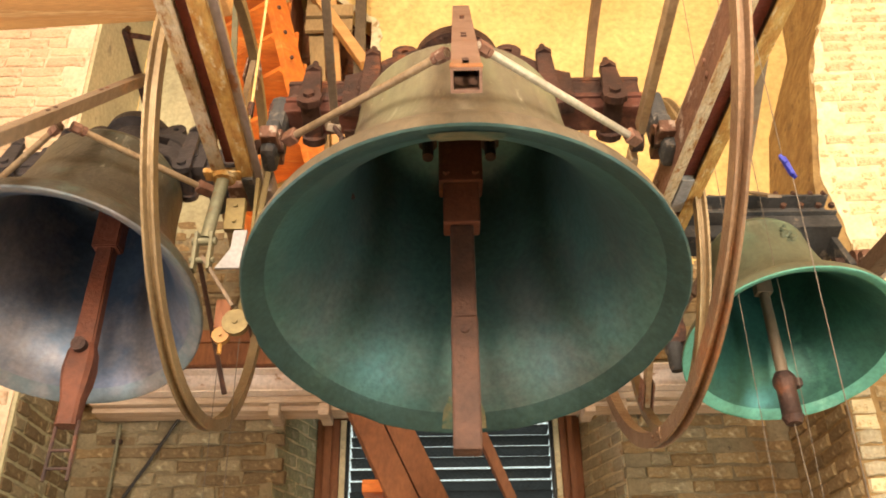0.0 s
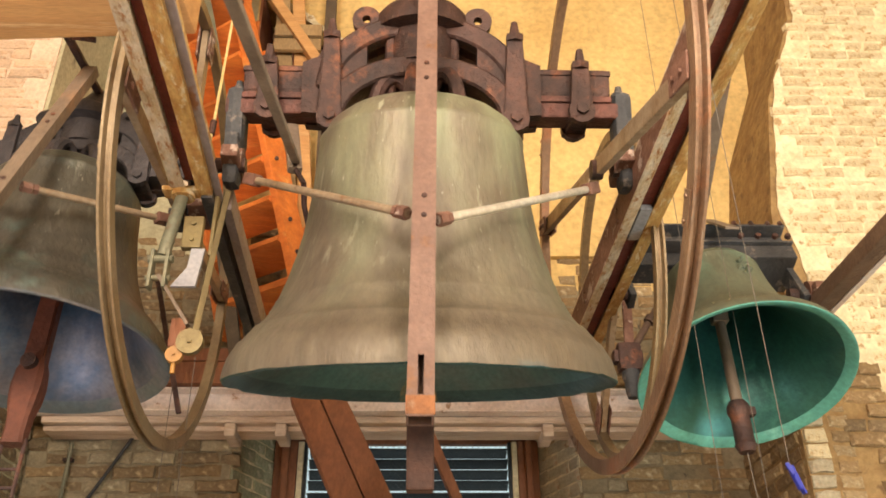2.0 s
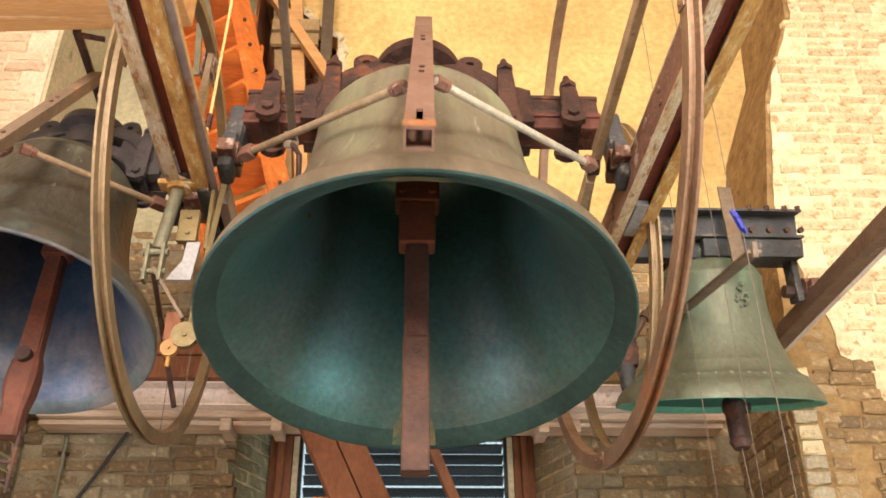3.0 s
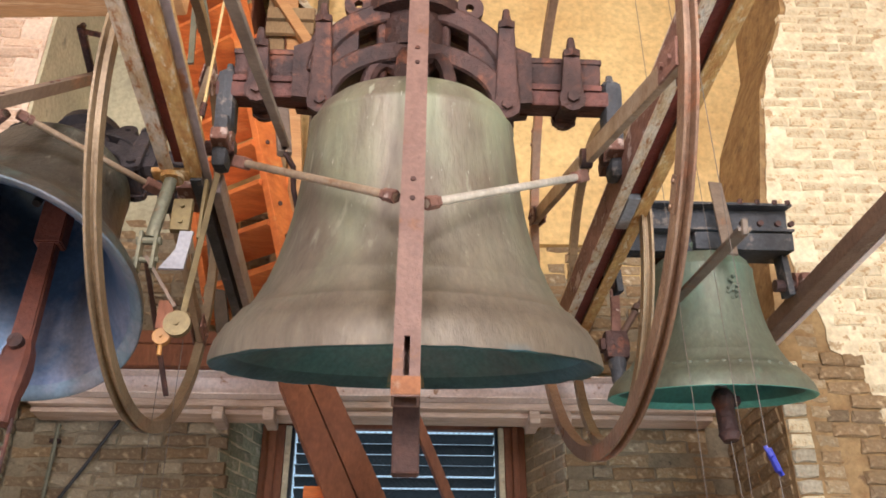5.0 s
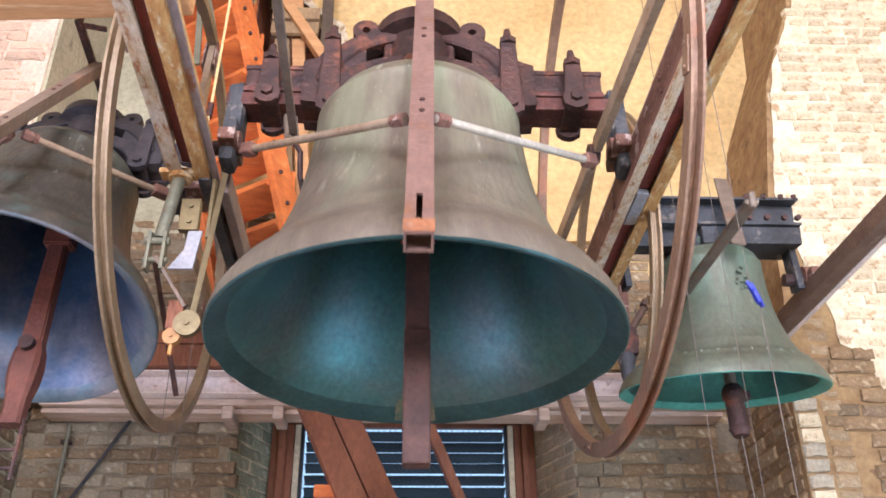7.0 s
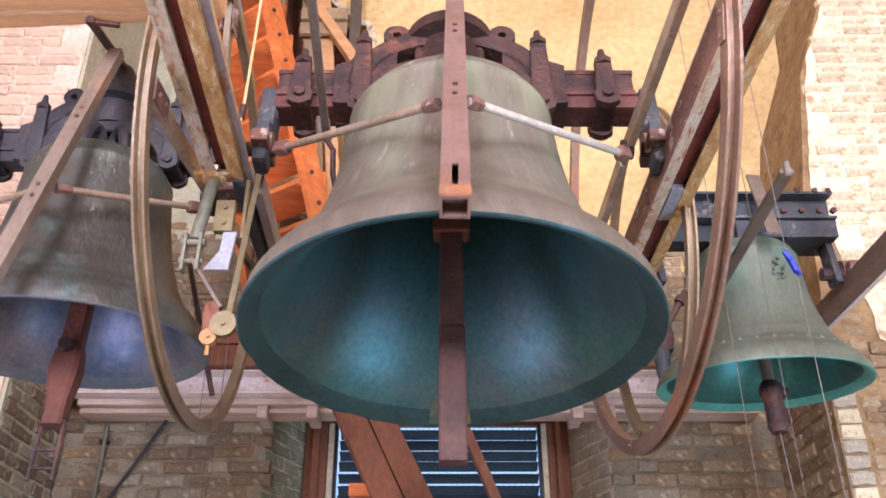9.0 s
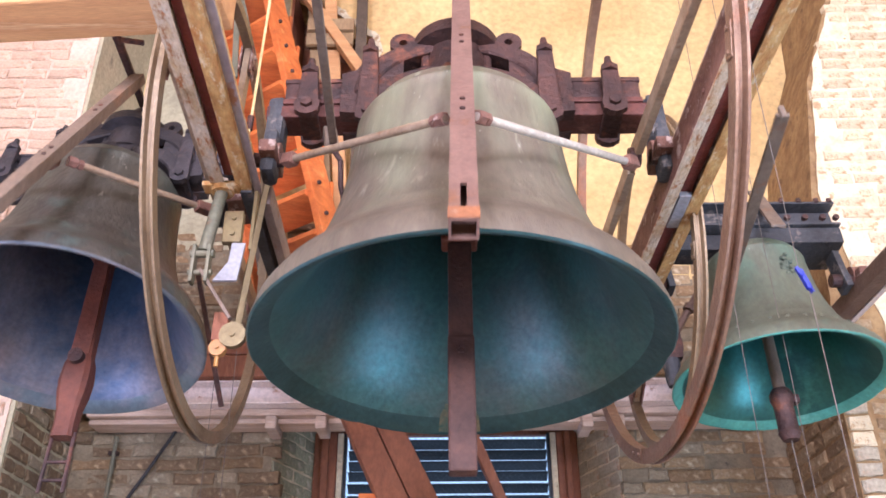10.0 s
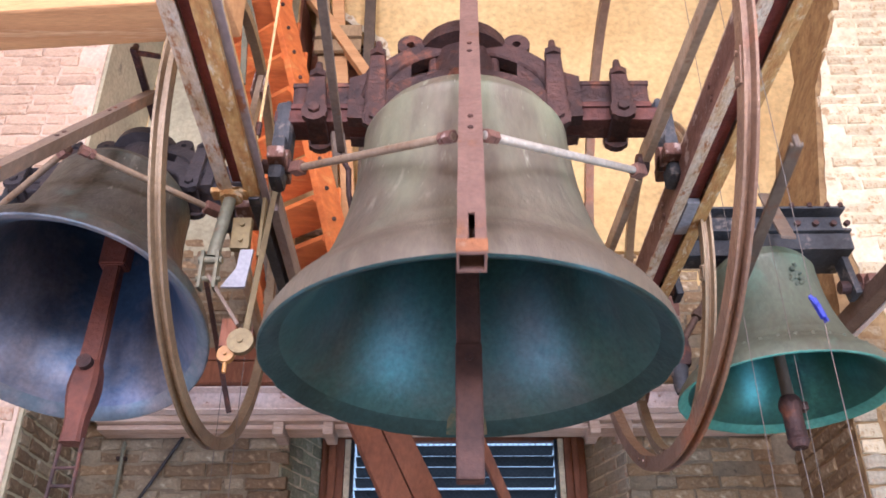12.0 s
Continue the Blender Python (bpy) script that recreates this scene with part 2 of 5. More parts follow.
WOOD_ORANGE = surf("orange_stained_wood", (0.74, 0.215, 0.045), (0.50, 0.115, 0.026), (0.80, 0.36, 0.11), 6, 0.6, 0.55, bump=0.5, stretch=(0.5, 3, 3), vary=0.28)
WOOD_PALE = surf("pale_timber", (0.62, 0.35, 0.15), (0.46, 0.23, 0.09), (0.68, 0.46, 0.25), 3, 0.6, 0.7, bump=0.4, stretch=(0.35, 5, 5))
WOOD_OLD = surf("old_grey_brown_timber", (0.36, 0.25, 0.13), (0.22, 0.14, 0.07), None, 4, 0.5, 0.8, bump=0.5, stretch=(1, 1, 0.4))
WOOD_RED = surf("red_brown_timber", (0.29, 0.108, 0.050), (0.17, 0.060, 0.031), (0.38, 0.18, 0.085), 5, 0.5, 0.7, bump=0.5, stretch=(1, 1, 0.35))
WOOD_DARK = surf("dark_wood", (0.12, 0.085, 0.055), (0.07, 0.05, 0.035), None, 5, 0.5, 0.8, bump=0.4)
BRASS = surf("dull_brass", (0.19, 0.145, 0.065), (0.115, 0.08, 0.035), (0.14, 0.09, 0.05), 8, 0.5, 0.5, metal=0.4, bump=0.25)
OCHRE = surf("ochre_painted_disc", (0.36, 0.17, 0.035), (0.25, 0.11, 0.025), None, 8, 0.5, 0.5, bump=0.2)
GREENISH = surf("green_grey_corroded_tube", (0.22, 0.20, 0.14), (0.13, 0.14, 0.10), (0.22, 0.10, 0.045), 8, 0.5, 0.6, metal=0.3, bump=0.4, spots=8)
PAPER = surf("white_card", (0.33, 0.325, 0.35), (0.25, 0.245, 0.265), (0.28, 0.22, 0.16), 6, 0.5, 0.8, bump=0.1, spots=12, spot_at=0.62)
ROPE = surf("grey_cord", (0.17, 0.14, 0.12), (0.11, 0.09, 0.075), None, 40, 0.5, 0.9, bump=0.5)
ROPE_PALE = surf("pale_hemp_rope", (0.62, 0.47, 0.22), (0.45, 0.32, 0.14), None, 40, 0.5, 0.9, bump=0.5)
CABLE = surf("black_cable", (0.025, 0.025, 0.03), (0.015, 0.015, 0.018), None, 20, 0.5, 0.5, bump=0.1)
BLUE = surf("blue_plastic_tape", (0.006, 0.022, 0.36), (0.004, 0.012, 0.22), None, 12, 0.5, 0.5, bump=0.3)
SLAT = surf("blue_grey_louvre_slat", (0.022, 0.030, 0.034), (0.012, 0.017, 0.020), None, 6, 0.5, 0.45, metal=0.1, bump=0.2)
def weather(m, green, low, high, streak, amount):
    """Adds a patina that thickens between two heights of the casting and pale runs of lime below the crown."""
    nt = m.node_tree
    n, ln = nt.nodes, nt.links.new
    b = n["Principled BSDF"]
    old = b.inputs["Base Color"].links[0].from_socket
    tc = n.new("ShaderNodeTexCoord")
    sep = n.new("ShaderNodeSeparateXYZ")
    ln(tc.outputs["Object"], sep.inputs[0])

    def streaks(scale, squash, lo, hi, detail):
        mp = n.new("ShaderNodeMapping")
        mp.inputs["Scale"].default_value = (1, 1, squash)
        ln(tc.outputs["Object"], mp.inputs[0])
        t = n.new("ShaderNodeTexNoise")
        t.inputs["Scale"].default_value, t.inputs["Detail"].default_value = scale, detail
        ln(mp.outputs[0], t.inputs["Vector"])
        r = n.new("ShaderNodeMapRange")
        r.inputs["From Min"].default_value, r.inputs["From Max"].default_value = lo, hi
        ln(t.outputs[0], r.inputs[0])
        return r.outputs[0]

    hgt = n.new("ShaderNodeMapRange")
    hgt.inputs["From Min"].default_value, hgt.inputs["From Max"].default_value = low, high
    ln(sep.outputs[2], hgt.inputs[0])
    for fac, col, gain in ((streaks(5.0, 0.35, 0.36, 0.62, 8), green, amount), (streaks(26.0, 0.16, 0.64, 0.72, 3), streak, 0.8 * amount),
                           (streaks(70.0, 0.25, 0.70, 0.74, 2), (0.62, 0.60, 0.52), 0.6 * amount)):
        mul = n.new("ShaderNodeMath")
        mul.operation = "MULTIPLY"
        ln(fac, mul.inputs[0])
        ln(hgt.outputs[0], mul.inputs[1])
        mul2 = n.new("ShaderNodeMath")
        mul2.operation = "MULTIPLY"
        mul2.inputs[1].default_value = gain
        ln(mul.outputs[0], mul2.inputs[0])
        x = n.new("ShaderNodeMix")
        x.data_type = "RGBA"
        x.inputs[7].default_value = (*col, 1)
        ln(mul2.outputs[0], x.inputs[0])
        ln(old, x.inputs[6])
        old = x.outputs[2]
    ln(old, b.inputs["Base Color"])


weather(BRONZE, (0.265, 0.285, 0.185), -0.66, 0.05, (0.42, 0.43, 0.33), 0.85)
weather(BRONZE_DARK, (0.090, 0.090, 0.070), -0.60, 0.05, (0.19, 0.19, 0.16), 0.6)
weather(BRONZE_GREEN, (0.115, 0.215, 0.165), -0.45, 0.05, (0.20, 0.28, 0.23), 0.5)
WIRE = surf("dark_wire", (0.05, 0.055, 0.06), (0.03, 0.03, 0.035), None, 20, 0.5, 0.5, metal=0.5)


# ---- mesh tools ----
def part(name, bm, material, parent=None, label=""):
    bmesh.ops.recalc_face_normals(bm, faces=bm.faces)
    me = bpy.data.meshes.new(name)
    bm.to_mesh(me)
    bm.free()
    for m in (material if isinstance(material, (list, tuple)) else [material]):
        me.materials.append(m)
    ob = new(name, me)
    if parent:
        ob.parent = parent
    if label:
        ob["label"] = label
    return ob


def shade(ob, angle=40):
    me = ob.data
    me.shade_smooth()
    me.set_sharp_from_angle(angle=radians(angle))
    return ob


def box(bm, lo, hi, bevel=0.0, m=None):
    lo, hi = Vector(lo), Vector(hi)
    r = bmesh.ops.create_cube(bm, size=1, matrix=Matrix.Translation((lo + hi) / 2) @ Matrix.Diagonal((*(hi - lo), 1)))
    v = r["verts"]
    if bevel:
        es = list({e for x in v for e in x.link_edges})
        r = bmesh.ops.bevel(bm, geom=es, offset=bevel, segments=2, affect="EDGES", profile=0.6)
        v = list({x for fc in r["faces"] for x in fc.verts} | {x for x in v if x.is_valid})
    if m:
        bmesh.ops.transform(bm, matrix=m, verts=v)
    return v


def bar(bm, a, b, w, h, bevel=0.003, up=(0, 0, 1)):
    """A rectangular bar from a to b: w across, h along up."""
    a, b, up = Vector(a), Vector(b), Vector(up)
    d = b - a
    y = d.normalized()
    x = y.cross(up)
    x = x.normalized() if x.length > 1e-4 else Vector((1, 0, 0))
    z = x.cross(y)
    m = Matrix((x, y, z)).transposed().to_4x4()
    m.translation = (a + b) / 2
    return box(bm, (-w / 2, -d.length / 2, -h / 2), (w / 2, d.length / 2, h / 2), bevel, m)


def rod(bm, a, b, r, r2=None, seg=12, caps=True):
    a, b = Vector(a), Vector(b)
    d = b - a
    m = Matrix.Translation((a + b) / 2) @ d.to_track_quat("Z", "Y").to_matrix().to_4x4()
    return bmesh.ops.create_cone(bm, cap_ends=caps, segments=seg, radius1=r, radius2=r if r2 is None else r2, depth=d.length, matrix=m)["verts"]


def lathe(bm, prof, seg=72, axis_z=True, mat=None):
    """prof: (radius, z[, material]) pairs turned about z."""
    rings = []
    for p in prof:
        r, z = p[0], p[1]
        if r < 1e-5:
            rings.append([bm.verts.new((0, 0, z))])
        else:
            rings.append([bm.verts.new((r * math.cos(2 * math.pi * i / seg), r * math.sin(2 * math.pi * i / seg), z)) for i in range(seg)])
    for k in range(len(prof) - 1):
        a, b = rings[k], rings[k + 1]
        mi = prof[k + 1][2] if len(prof[k + 1]) > 2 else 0
        for i in range(seg):
            j = (i + 1) % seg
            vs = [a[i % len(a)], a[j % len(a)], b[j % len(b)], b[i % len(b)]]
            vs = list(dict.fromkeys(vs))
            if len(vs) > 2:
                bm.faces.new(vs).material_index = mi


def hoop(bm, R, sect, x=0.0, cy=0.0, cz=0.0, a0=0.0, a1=360.0, seg=96):
    """A rim in the y-z plane: sect is a closed list of (radial offset, x offset)."""
    full = abs(a1 - a0) > 359
    n = seg + (0 if full else 1)
    rings = []
    for i in range(n):
        a = radians(a0 + (a1 - a0) * i / seg)
        rings.append([bm.verts.new((x + dx, cy + (R + dr) * math.cos(a), cz + (R + dr) * math.sin(a))) for dr, dx in sect])
    k = len(sect)
    for i in range(n if full else n - 1):
        p, q = rings[i], rings[(i + 1) % n]
        for j in range(k):
            bm.faces.new((p[j], p[(j + 1) % k], q[(j + 1) % k], q[j]))
    if not full:
        bm.faces.new(rings[0])
        bm.faces.new(rings[-1])


def sweep(bm, pts, r, seg=8):
    """A round cord through points."""
    pts = [Vector(p) for p in pts]
    rings = []
    for i, p in enumerate(pts):
        d = (pts[min(i + 1, len(pts) - 1)] - pts[max(i - 1, 0)]).normalized()
        q = d.to_track_quat("Z", "Y")
        rings.append([bm.verts.new(p + q @ Vector((r * math.cos(2 * math.pi * k / seg), r * math.sin(2 * math.pi * k / seg), 0))) for k in range(seg)])
    for a, b in zip(rings, rings[1:]):
        for k in range(seg):
            bm.faces.new((a[k], a[(k + 1) % seg], b[(k + 1) % seg], b[k]))
    bm.faces.new(rings[0])
    bm.faces.new(rings[-1])


def arc_bar(bm, pts, w, h):
    """A curved bar through points in the x-z plane, w deep along y and h thick."""
    pts = [Vector(p) for p in pts]
    rings = []
    for i, p in enumerate(pts):
        d = (pts[min(i + 1, len(pts) - 1)] - pts[max(i - 1, 0)]).normalized()
        nrm = Vector((-d.z, 0, d.x))
        rings.append([bm.verts.new(p + nrm * sh * h / 2 + Vector((0, sw * w / 2, 0))) for sh, sw in ((-1, -1), (1, -1), (1, 1), (-1, 1))])
    for a, b in zip(rings, rings[1:]):
        for k in range(4):
            bm.faces.new((a[k], a[(k + 1) % 4], b[(k + 1) % 4], b[k]))
    bm.faces.new(rings[0])
    bm.faces.new(rings[-1])


def thing(name, at, label, category, group=""):
    ob = new(name)
    ob.location = at
    ob.empty_display_size = 0.1
    return tagged(ob, label, category, group)


def bolt(bm, at, axis="z", r=0.018, h=0.03):
    a = Vector(at)
    d = {"x": Vector((1, 0, 0)), "y": Vector((0, 1, 0)), "z": Vector((0, 0, 1))}[axis] * h / 2
    rod(bm, a - d, a + d, r, seg=6)


# ---- swing of the bells: degrees, mouth towards the camera counts positive ----
def swing_big(t):
    w = 2 * math.pi * t / 3.065
    return -0.38 + (18.29 - 0.88 * t) * math.cos(w) + (6.18 + 0.04 * t) * math.sin(w)


def swing_left(t):
    w = 2 * math.pi * t / 2.344
    return 6.8 - 0.62 * t + 16.1 * math.cos(w) + 14.3 * math.sin(w)


def swing_right(t):
    w = 2 * math.pi * t / 2.076
    return 2.7 + 19.55 * math.cos(w) + 3.5 * math.sin(w)


BIG = Vector((0.04, 2.555, 1.772 + EZ))
LEFT = Vector((-1.309, 2.848, 1.751 + EZ))
RIGHT = Vector((1.372, 3.471, 1.735 + EZ))

# ---- the room ----
YB, YP, XW, YF, ZC = 4.75, 4.0, 3.15, -1.75, 5.6 + EZ


def structure(name, bm, mat, label):
    return tagged(part(name, bm, mat), label, name.split("_")[0], kind="structure")


bm = bmesh.new()
box(bm, (-3.5, -2.25, -0.2), (3.5, 5.6, 0))
structure("floor", bm, FLOORING, "unseen floor boards, kept pale to bounce light up")
# added lid out of view: keeps sky light out of the chamber
bm = bmesh.new()
box(bm, (-3.5, -2.25, ZC), (3.5, 5.6, ZC + 0.2))
structure("ceiling", bm, WOOD_OLD, "unseen timber ceiling added to close the chamber to the sky")

# window wall: reveal splays from +-0.97 at the face to +-0.78 at the frame
WX0, WX1, WZ0, WZ1 = -0.97, 0.95, 0.0 + EZ, 1.605 + EZ


def wall_with_hole(bm, lo, hi, hx0, hx1, hz0, hz1):
    (x0, y0, z0), (x1, y1, z1) = lo, hi
    box(bm, (x0, y0, z0), (hx0, y1, z1))
    box(bm, (hx1, y0, z0), (x1, y1, z1))
    box(bm, (hx0, y0, z0), (hx1, y1, hz0))
    box(bm, (hx0, y0, hz1), (hx1, y1, z1))


ZPL = 1.62 + EZ  # plaster above, bare brick below
bm = bmesh.new()
wall_with_hole(bm, (-2.9, YB, 0), (2.9, YB + 0.55, ZPL), WX0, WX1, WZ0, WZ1)
wall_back = structure("wall_back", bm, MORTAR, "old brick wall with a louvred window under the bell frame")
bm = bmesh.new()
wall_with_hole(bm, (-2.9, YB - 0.03, ZPL), (0.78, YB + 0.55, ZC), -1.12, -0.50, EZ + 3.72, EZ + 4.95)
box(bm, (0.78, YB - 0.03, 2.62 + EZ), (2.9, YB + 0.55, ZC))
box(bm, (0.78, YB + 0.02, ZPL), (2.9, YB + 0.55, 2.62 + EZ))
box(bm, (-1.12, YB + 0.45, EZ + 3.72), (-0.50, YB + 0.55, EZ + 4.95))
# what is left of the wall over the hole: its broken edge falls to the right
brk = [(-0.4995 - 0.062 * i, 4.33 + 0.053 * i + 0.022 * noise.noise(Vector((i * 1.7, 3, 0)))) for i in range(11)]
vs = [bm.verts.new((x, YB - 0.03, EZ + z)) for x, z in brk] + [bm.verts.new((-1.1195, YB - 0.03, EZ + 4.9495)), bm.verts.new((-0.4995, YB - 0.03, EZ + 4.9495))]
ex = bmesh.ops.extrude_face_region(bm, geom=[bm.faces.new(vs)])
bmesh.ops.translate(bm, vec=(0, 0.16, 0), verts=[v for v in ex["geom"] if isinstance(v, bmesh.types.BMVert)])
wall_upper = structure("wall_back_upper", bm, PLASTER, "ochre plastered wall with stains, cracks and a broken hole")


for sx, nm in ((-1, "wall_left"), (1, "wall_right")):
    bm = bmesh.new()
    x0, x1 = min(sx * XW, sx * 3.5), max(sx * XW, sx * 3.5)
    box(bm, (x0, YF, 0), (x1, SIDE_Y[0], ZC))
    box(bm, (x0, SIDE_Y[1], 0), (x1, YP - 0.002, ZC))
    box(bm, (x0, SIDE_Y[0], 0), (x1, SIDE_Y[1], EZ + SIDE_Z[0]))
    box(bm, (x0, SIDE_Y[0], EZ + SIDE_Z[1]), (x1, SIDE_Y[1], ZC))
    structure(nm, bm, BRICK_WHITE, "limewashed side wall of the bell chamber")

bm = bmesh.new()
xs = [-3.5, -1.8, -0.7, 0.7, 1.8, 3.5]
zs = [0, EZ + 1.3, EZ + 3.3, ZC]
for xa, xb in zip(xs, xs[1:]):
    for za, zb in zip(zs, zs[1:]):
        xm, zm = (xa + xb) / 2, (za + zb) / 2 - EZ
        if not any(abs(xm - ox) < ow / 2 and abs(zm - oz) < oh / 2 for ox, oz, ow, oh in OPENINGS):
            box(bm, (xa, YF - 0.45, za), (xb, YF, zb))
bmesh.ops.remove_doubles(bm, verts=bm.verts, dist=1e-4)
structure("wall_front", bm, BRICK_WHITE, "limewashed wall with openings behind the viewer")

# piers beside the recess: the mortar body; bricks are laid on its face at the end of the file
bm = bmesh.new()
box(bm, (-3.5, YP, 0), (-2.1, YB, ZC))
wall_pier_left = structure("wall_pier_left", bm, [LIMEWASH_PINK], "pinkish limewashed brick pier")
bm = bmesh.new()
edge = [(1.88, 0.0), (1.88, 1.5 + EZ), (1.95, 1.9 + EZ), (1.98, 2.5 + EZ), (2.12, 3.3 + EZ), (2.37, 3.95 + EZ), (2.5, ZC)]
fr = [bm.verts.new((x, YP, z)) for x, z in edge] + [bm.verts.new((3.5, YP, ZC)), bm.verts.new((3.5, YP, 0))]
f0 = bm.faces.new(fr)
ex = bmesh.ops.extrude_face_region(bm, geom=[f0])
bmesh.ops.translate(bm, vec=(0, YB - YP, 0), verts=[v for v in ex["geom"] if isinstance(v, bmesh.types.BMVert)])
wall_pier_right = structure("wall_pier_right", bm, [PLASTER_BROWN], "brick pier, limewashed in front, brown plaster with painted-in shade at its ragged edge")


# plaster skins of the two returns
bm = bmesh.new()
box(bm, (-2.1, YP + 0.012, 0), (-2.08, YB - 0.02, ZC))
structure("trim_return_left", bm, PLASTER_GREY, "grey-green lime plaster on the return of the pier")

# ---- window ----
window = thing("window_1", (0, YB + 0.5, EZ), "louvred window with dark blue slats and wire mesh", "window")
window["kind"] = "structure"
bm = bmesh.new()
box(bm, (-0.80, -0.02, 1.575), (0.78, 0.03, 1.603), 0.004)
part("window_head", bm, WOOD_RED, window, "red-brown timber head")
for x0, x1 in ((-0.80, -0.665), (0.655, 0.78)):
    bm = bmesh.new()
    box(bm, (x0, -0.10, 0.0), (x1, 0.02, 1.57), 0.006)
    box(bm, (x0 + 0.045, -0.125, 0.0), (x1 - 0.045, -0.10, 1.57), 0.006)
    part("window_jamb", bm, WOOD_RED, window, "red-brown timber jamb")
for x in (-0.645, 0.637):
    bm = bmesh.new()
    box(bm, (x - 0.017, -0.09, 0), (x + 0.017, -0.01, 1.57), 0.004)
    part("mortar_strip", bm, LIMEWASH, window, "whitish mortar strip")
for x in (-0.618, 0.61):
    bm = bmesh.new()
    box(bm, (x - 0.009, -0.08, 0), (x + 0.009, -0.02, 1.57), 0.003)
    part("inner_frame", bm, WIRE, window, "black metal stile")
bm = bmesh.new()
box(bm, (-0.60, -0.045, -0.002), (0.60, 0.045, 0.002), 0, pose(0, 0, 0, -24))
slat0 = part("slat", bm, SLAT, window)
slat0.location = (0, 0, 0.05)
for i in range(1, 23):
    s = slat0.copy()
    scene.collection.objects.link(s)
    s.location = (0, 0.01 * math.sin(i * 2.3), 0.05 + 0.067 * i + 0.004 * math.sin(i * 1.7))
bm = bmesh.new()
for i in range(130):
    for sgn in (1, -1):
        x0 = -2.2 + i * 0.034
        a, b = Vector((x0, -0.1, 0.0)), Vector((x0 + sgn * 1.55, -0.1, 1.55))
        # clip to the opening
        t0, t1 = 0.0, 1.0
        for lim, side in ((-0.605, 1), (0.597, -1)):
            da = side * (a.x - lim)
            db = side * (b.x - lim)
            if da < 0 and db < 0:
                t0, t1 = 1, 0
            elif da < 0:
                t0 = max(t0, da / (da - db))
            elif db < 0:
                t1 = min(t1, da / (da - db))
        if t1 > t0 + 0.01:
            rod(bm, a.lerp(b, t0), a.lerp(b, t1), 0.0011, seg=3)
tagged(part("wire_mesh", bm, WIRE, window, "diamond wire mesh"), kind="stuff")
# splayed plastered reveals
reveals = []
for nm, xa, xb in (("reveal_left", WX0, -0.80), ("reveal_right", WX1, 0.78)):
    bm = bmesh.new()
    s = -1 if xa < 0 else 1
    vs = [bm.verts.new(v) for v in ((xa, YB + 0.004, EZ), (xb, YB + 0.45, EZ), (xa + s * 0.0, YB + 0.45, EZ))]
    f1 = bm.faces.new(vs)
    ex = bmesh.ops.extrude_face_region(bm, geom=[f1])
    bmesh.ops.translate(bm, vec=(0, 0, 1.603), verts=[v for v in ex["geom"] if isinstance(v, bmesh.types.BMVert)])
    reveals.append(structure("trim_" + nm, bm, LIMEWASH, "whitish limewashed window reveal"))
# daylight outside the louvres
bm = bmesh.new()
box(bm, (-3.0, YB + 1.6, 0.5), (3.0, YB + 1.62, 5.5))
back = tagged(part("backdrop", bm, SLAT), "bright daylight outside the louvres", "sky", kind="structure")
day = bpy.data.materials.new("daylight")
day.use_nodes = True
em = day.node_tree.nodes.new("ShaderNodeEmission")
em.inputs[0].default_value, em.inputs[1].default_value = (0.62, 0.85, 1.0, 1), 1.1
day.node_tree.links.new(em.outputs[0], day.node_tree.nodes["Material Output"].inputs[0])
back.data.materials[0] = day

# ---- steelwork and timbers ----
def channel(bm, x0, x1, y0, y1, z0, z1, web):
    """A rolled channel along y, web at the x named, flanges of 8 mm."""
    t = 0.008
    xw = (x0, x0 + t) if web == 0 else (x1 - t, x1)
    box(bm, (xw[0], y0, z0), (xw[1], y1, z1), 0.002)
    for z in (z0, z1 - t):
        box(bm, (x0 + (t if web == 0 else 0), y0, z), (x1 - (0 if web == 0 else t), y1, z + t), 0.002)


def girder_part(parent, x0, x1, y0, y1, web, flange_mat, web_mat, lab):
    """Bottom and top flanges and the web of a channel, in the beam's own space."""
    t = 0.008
    fl = bmesh.new()
    for z in (0.0, 0.132):
        box(fl, (x0, y0, z), (x1, y1, z + t), 0.003)
    ob = part("flange", fl, flange_mat, parent, lab)
    wb = bmesh.new()
    xw = (x0 + 0.001, x0 + 0.001 + t) if web == 0 else (x1 - 0.001 - t, x1 - 0.001)
    box(wb, (xw[0], y0 + 0.002, 0.0085), (xw[1], y1 - 0.002, 0.1315))
    part("web", wb, web_mat, parent)
    rv = bmesh.new()
    xo = xw[0] if web == 0 else xw[1]
    for i in range(9):
        y = y0 + (y1 - y0) * (i + 0.5) / 9
        for z in (0.045, 0.095):
            rod(rv, (xo - 0.007, y, z), (xo + 0.007, y, z), 0.011, seg=8)
    tagged(part("rivets", rv, web_mat, parent), kind="stuff")
    return ob


BZ0, BZ1 = 1.65 + EZ, 1.79 + EZ
frame_left = thing("steel_beam", (-0.758, 3.0, BZ0), "rusty double channel beam carrying the bells", "beam", "bell frame beams")
frame_left.rotation_euler = (0, 0, radians(3.03))
girder_part(frame_left, -0.086, -0.038, -4.68, -0.48, 0, STEEL_CREAM, STEEL_CREAM, "channel with flaking cream paint")
girder_part(frame_left, 0.000, 0.050, -4.68, -0.42, 1, STEEL_RUST, STEEL_RUST, "orange rusted channel")
# added strip that paints the shade in the gap between the channels
bm = bmesh.new()
box(bm, (-0.036, -4.68, 0.022), (-0.002, -0.50, 0.12))
part("packing", bm, WEB_SHADE, frame_left, "red strip for the shaded gap between the channels")
bm = bmesh.new()
box(bm, (0.053, -4.68, 0.012), (0.080, -0.30, 0.024), 0.003)
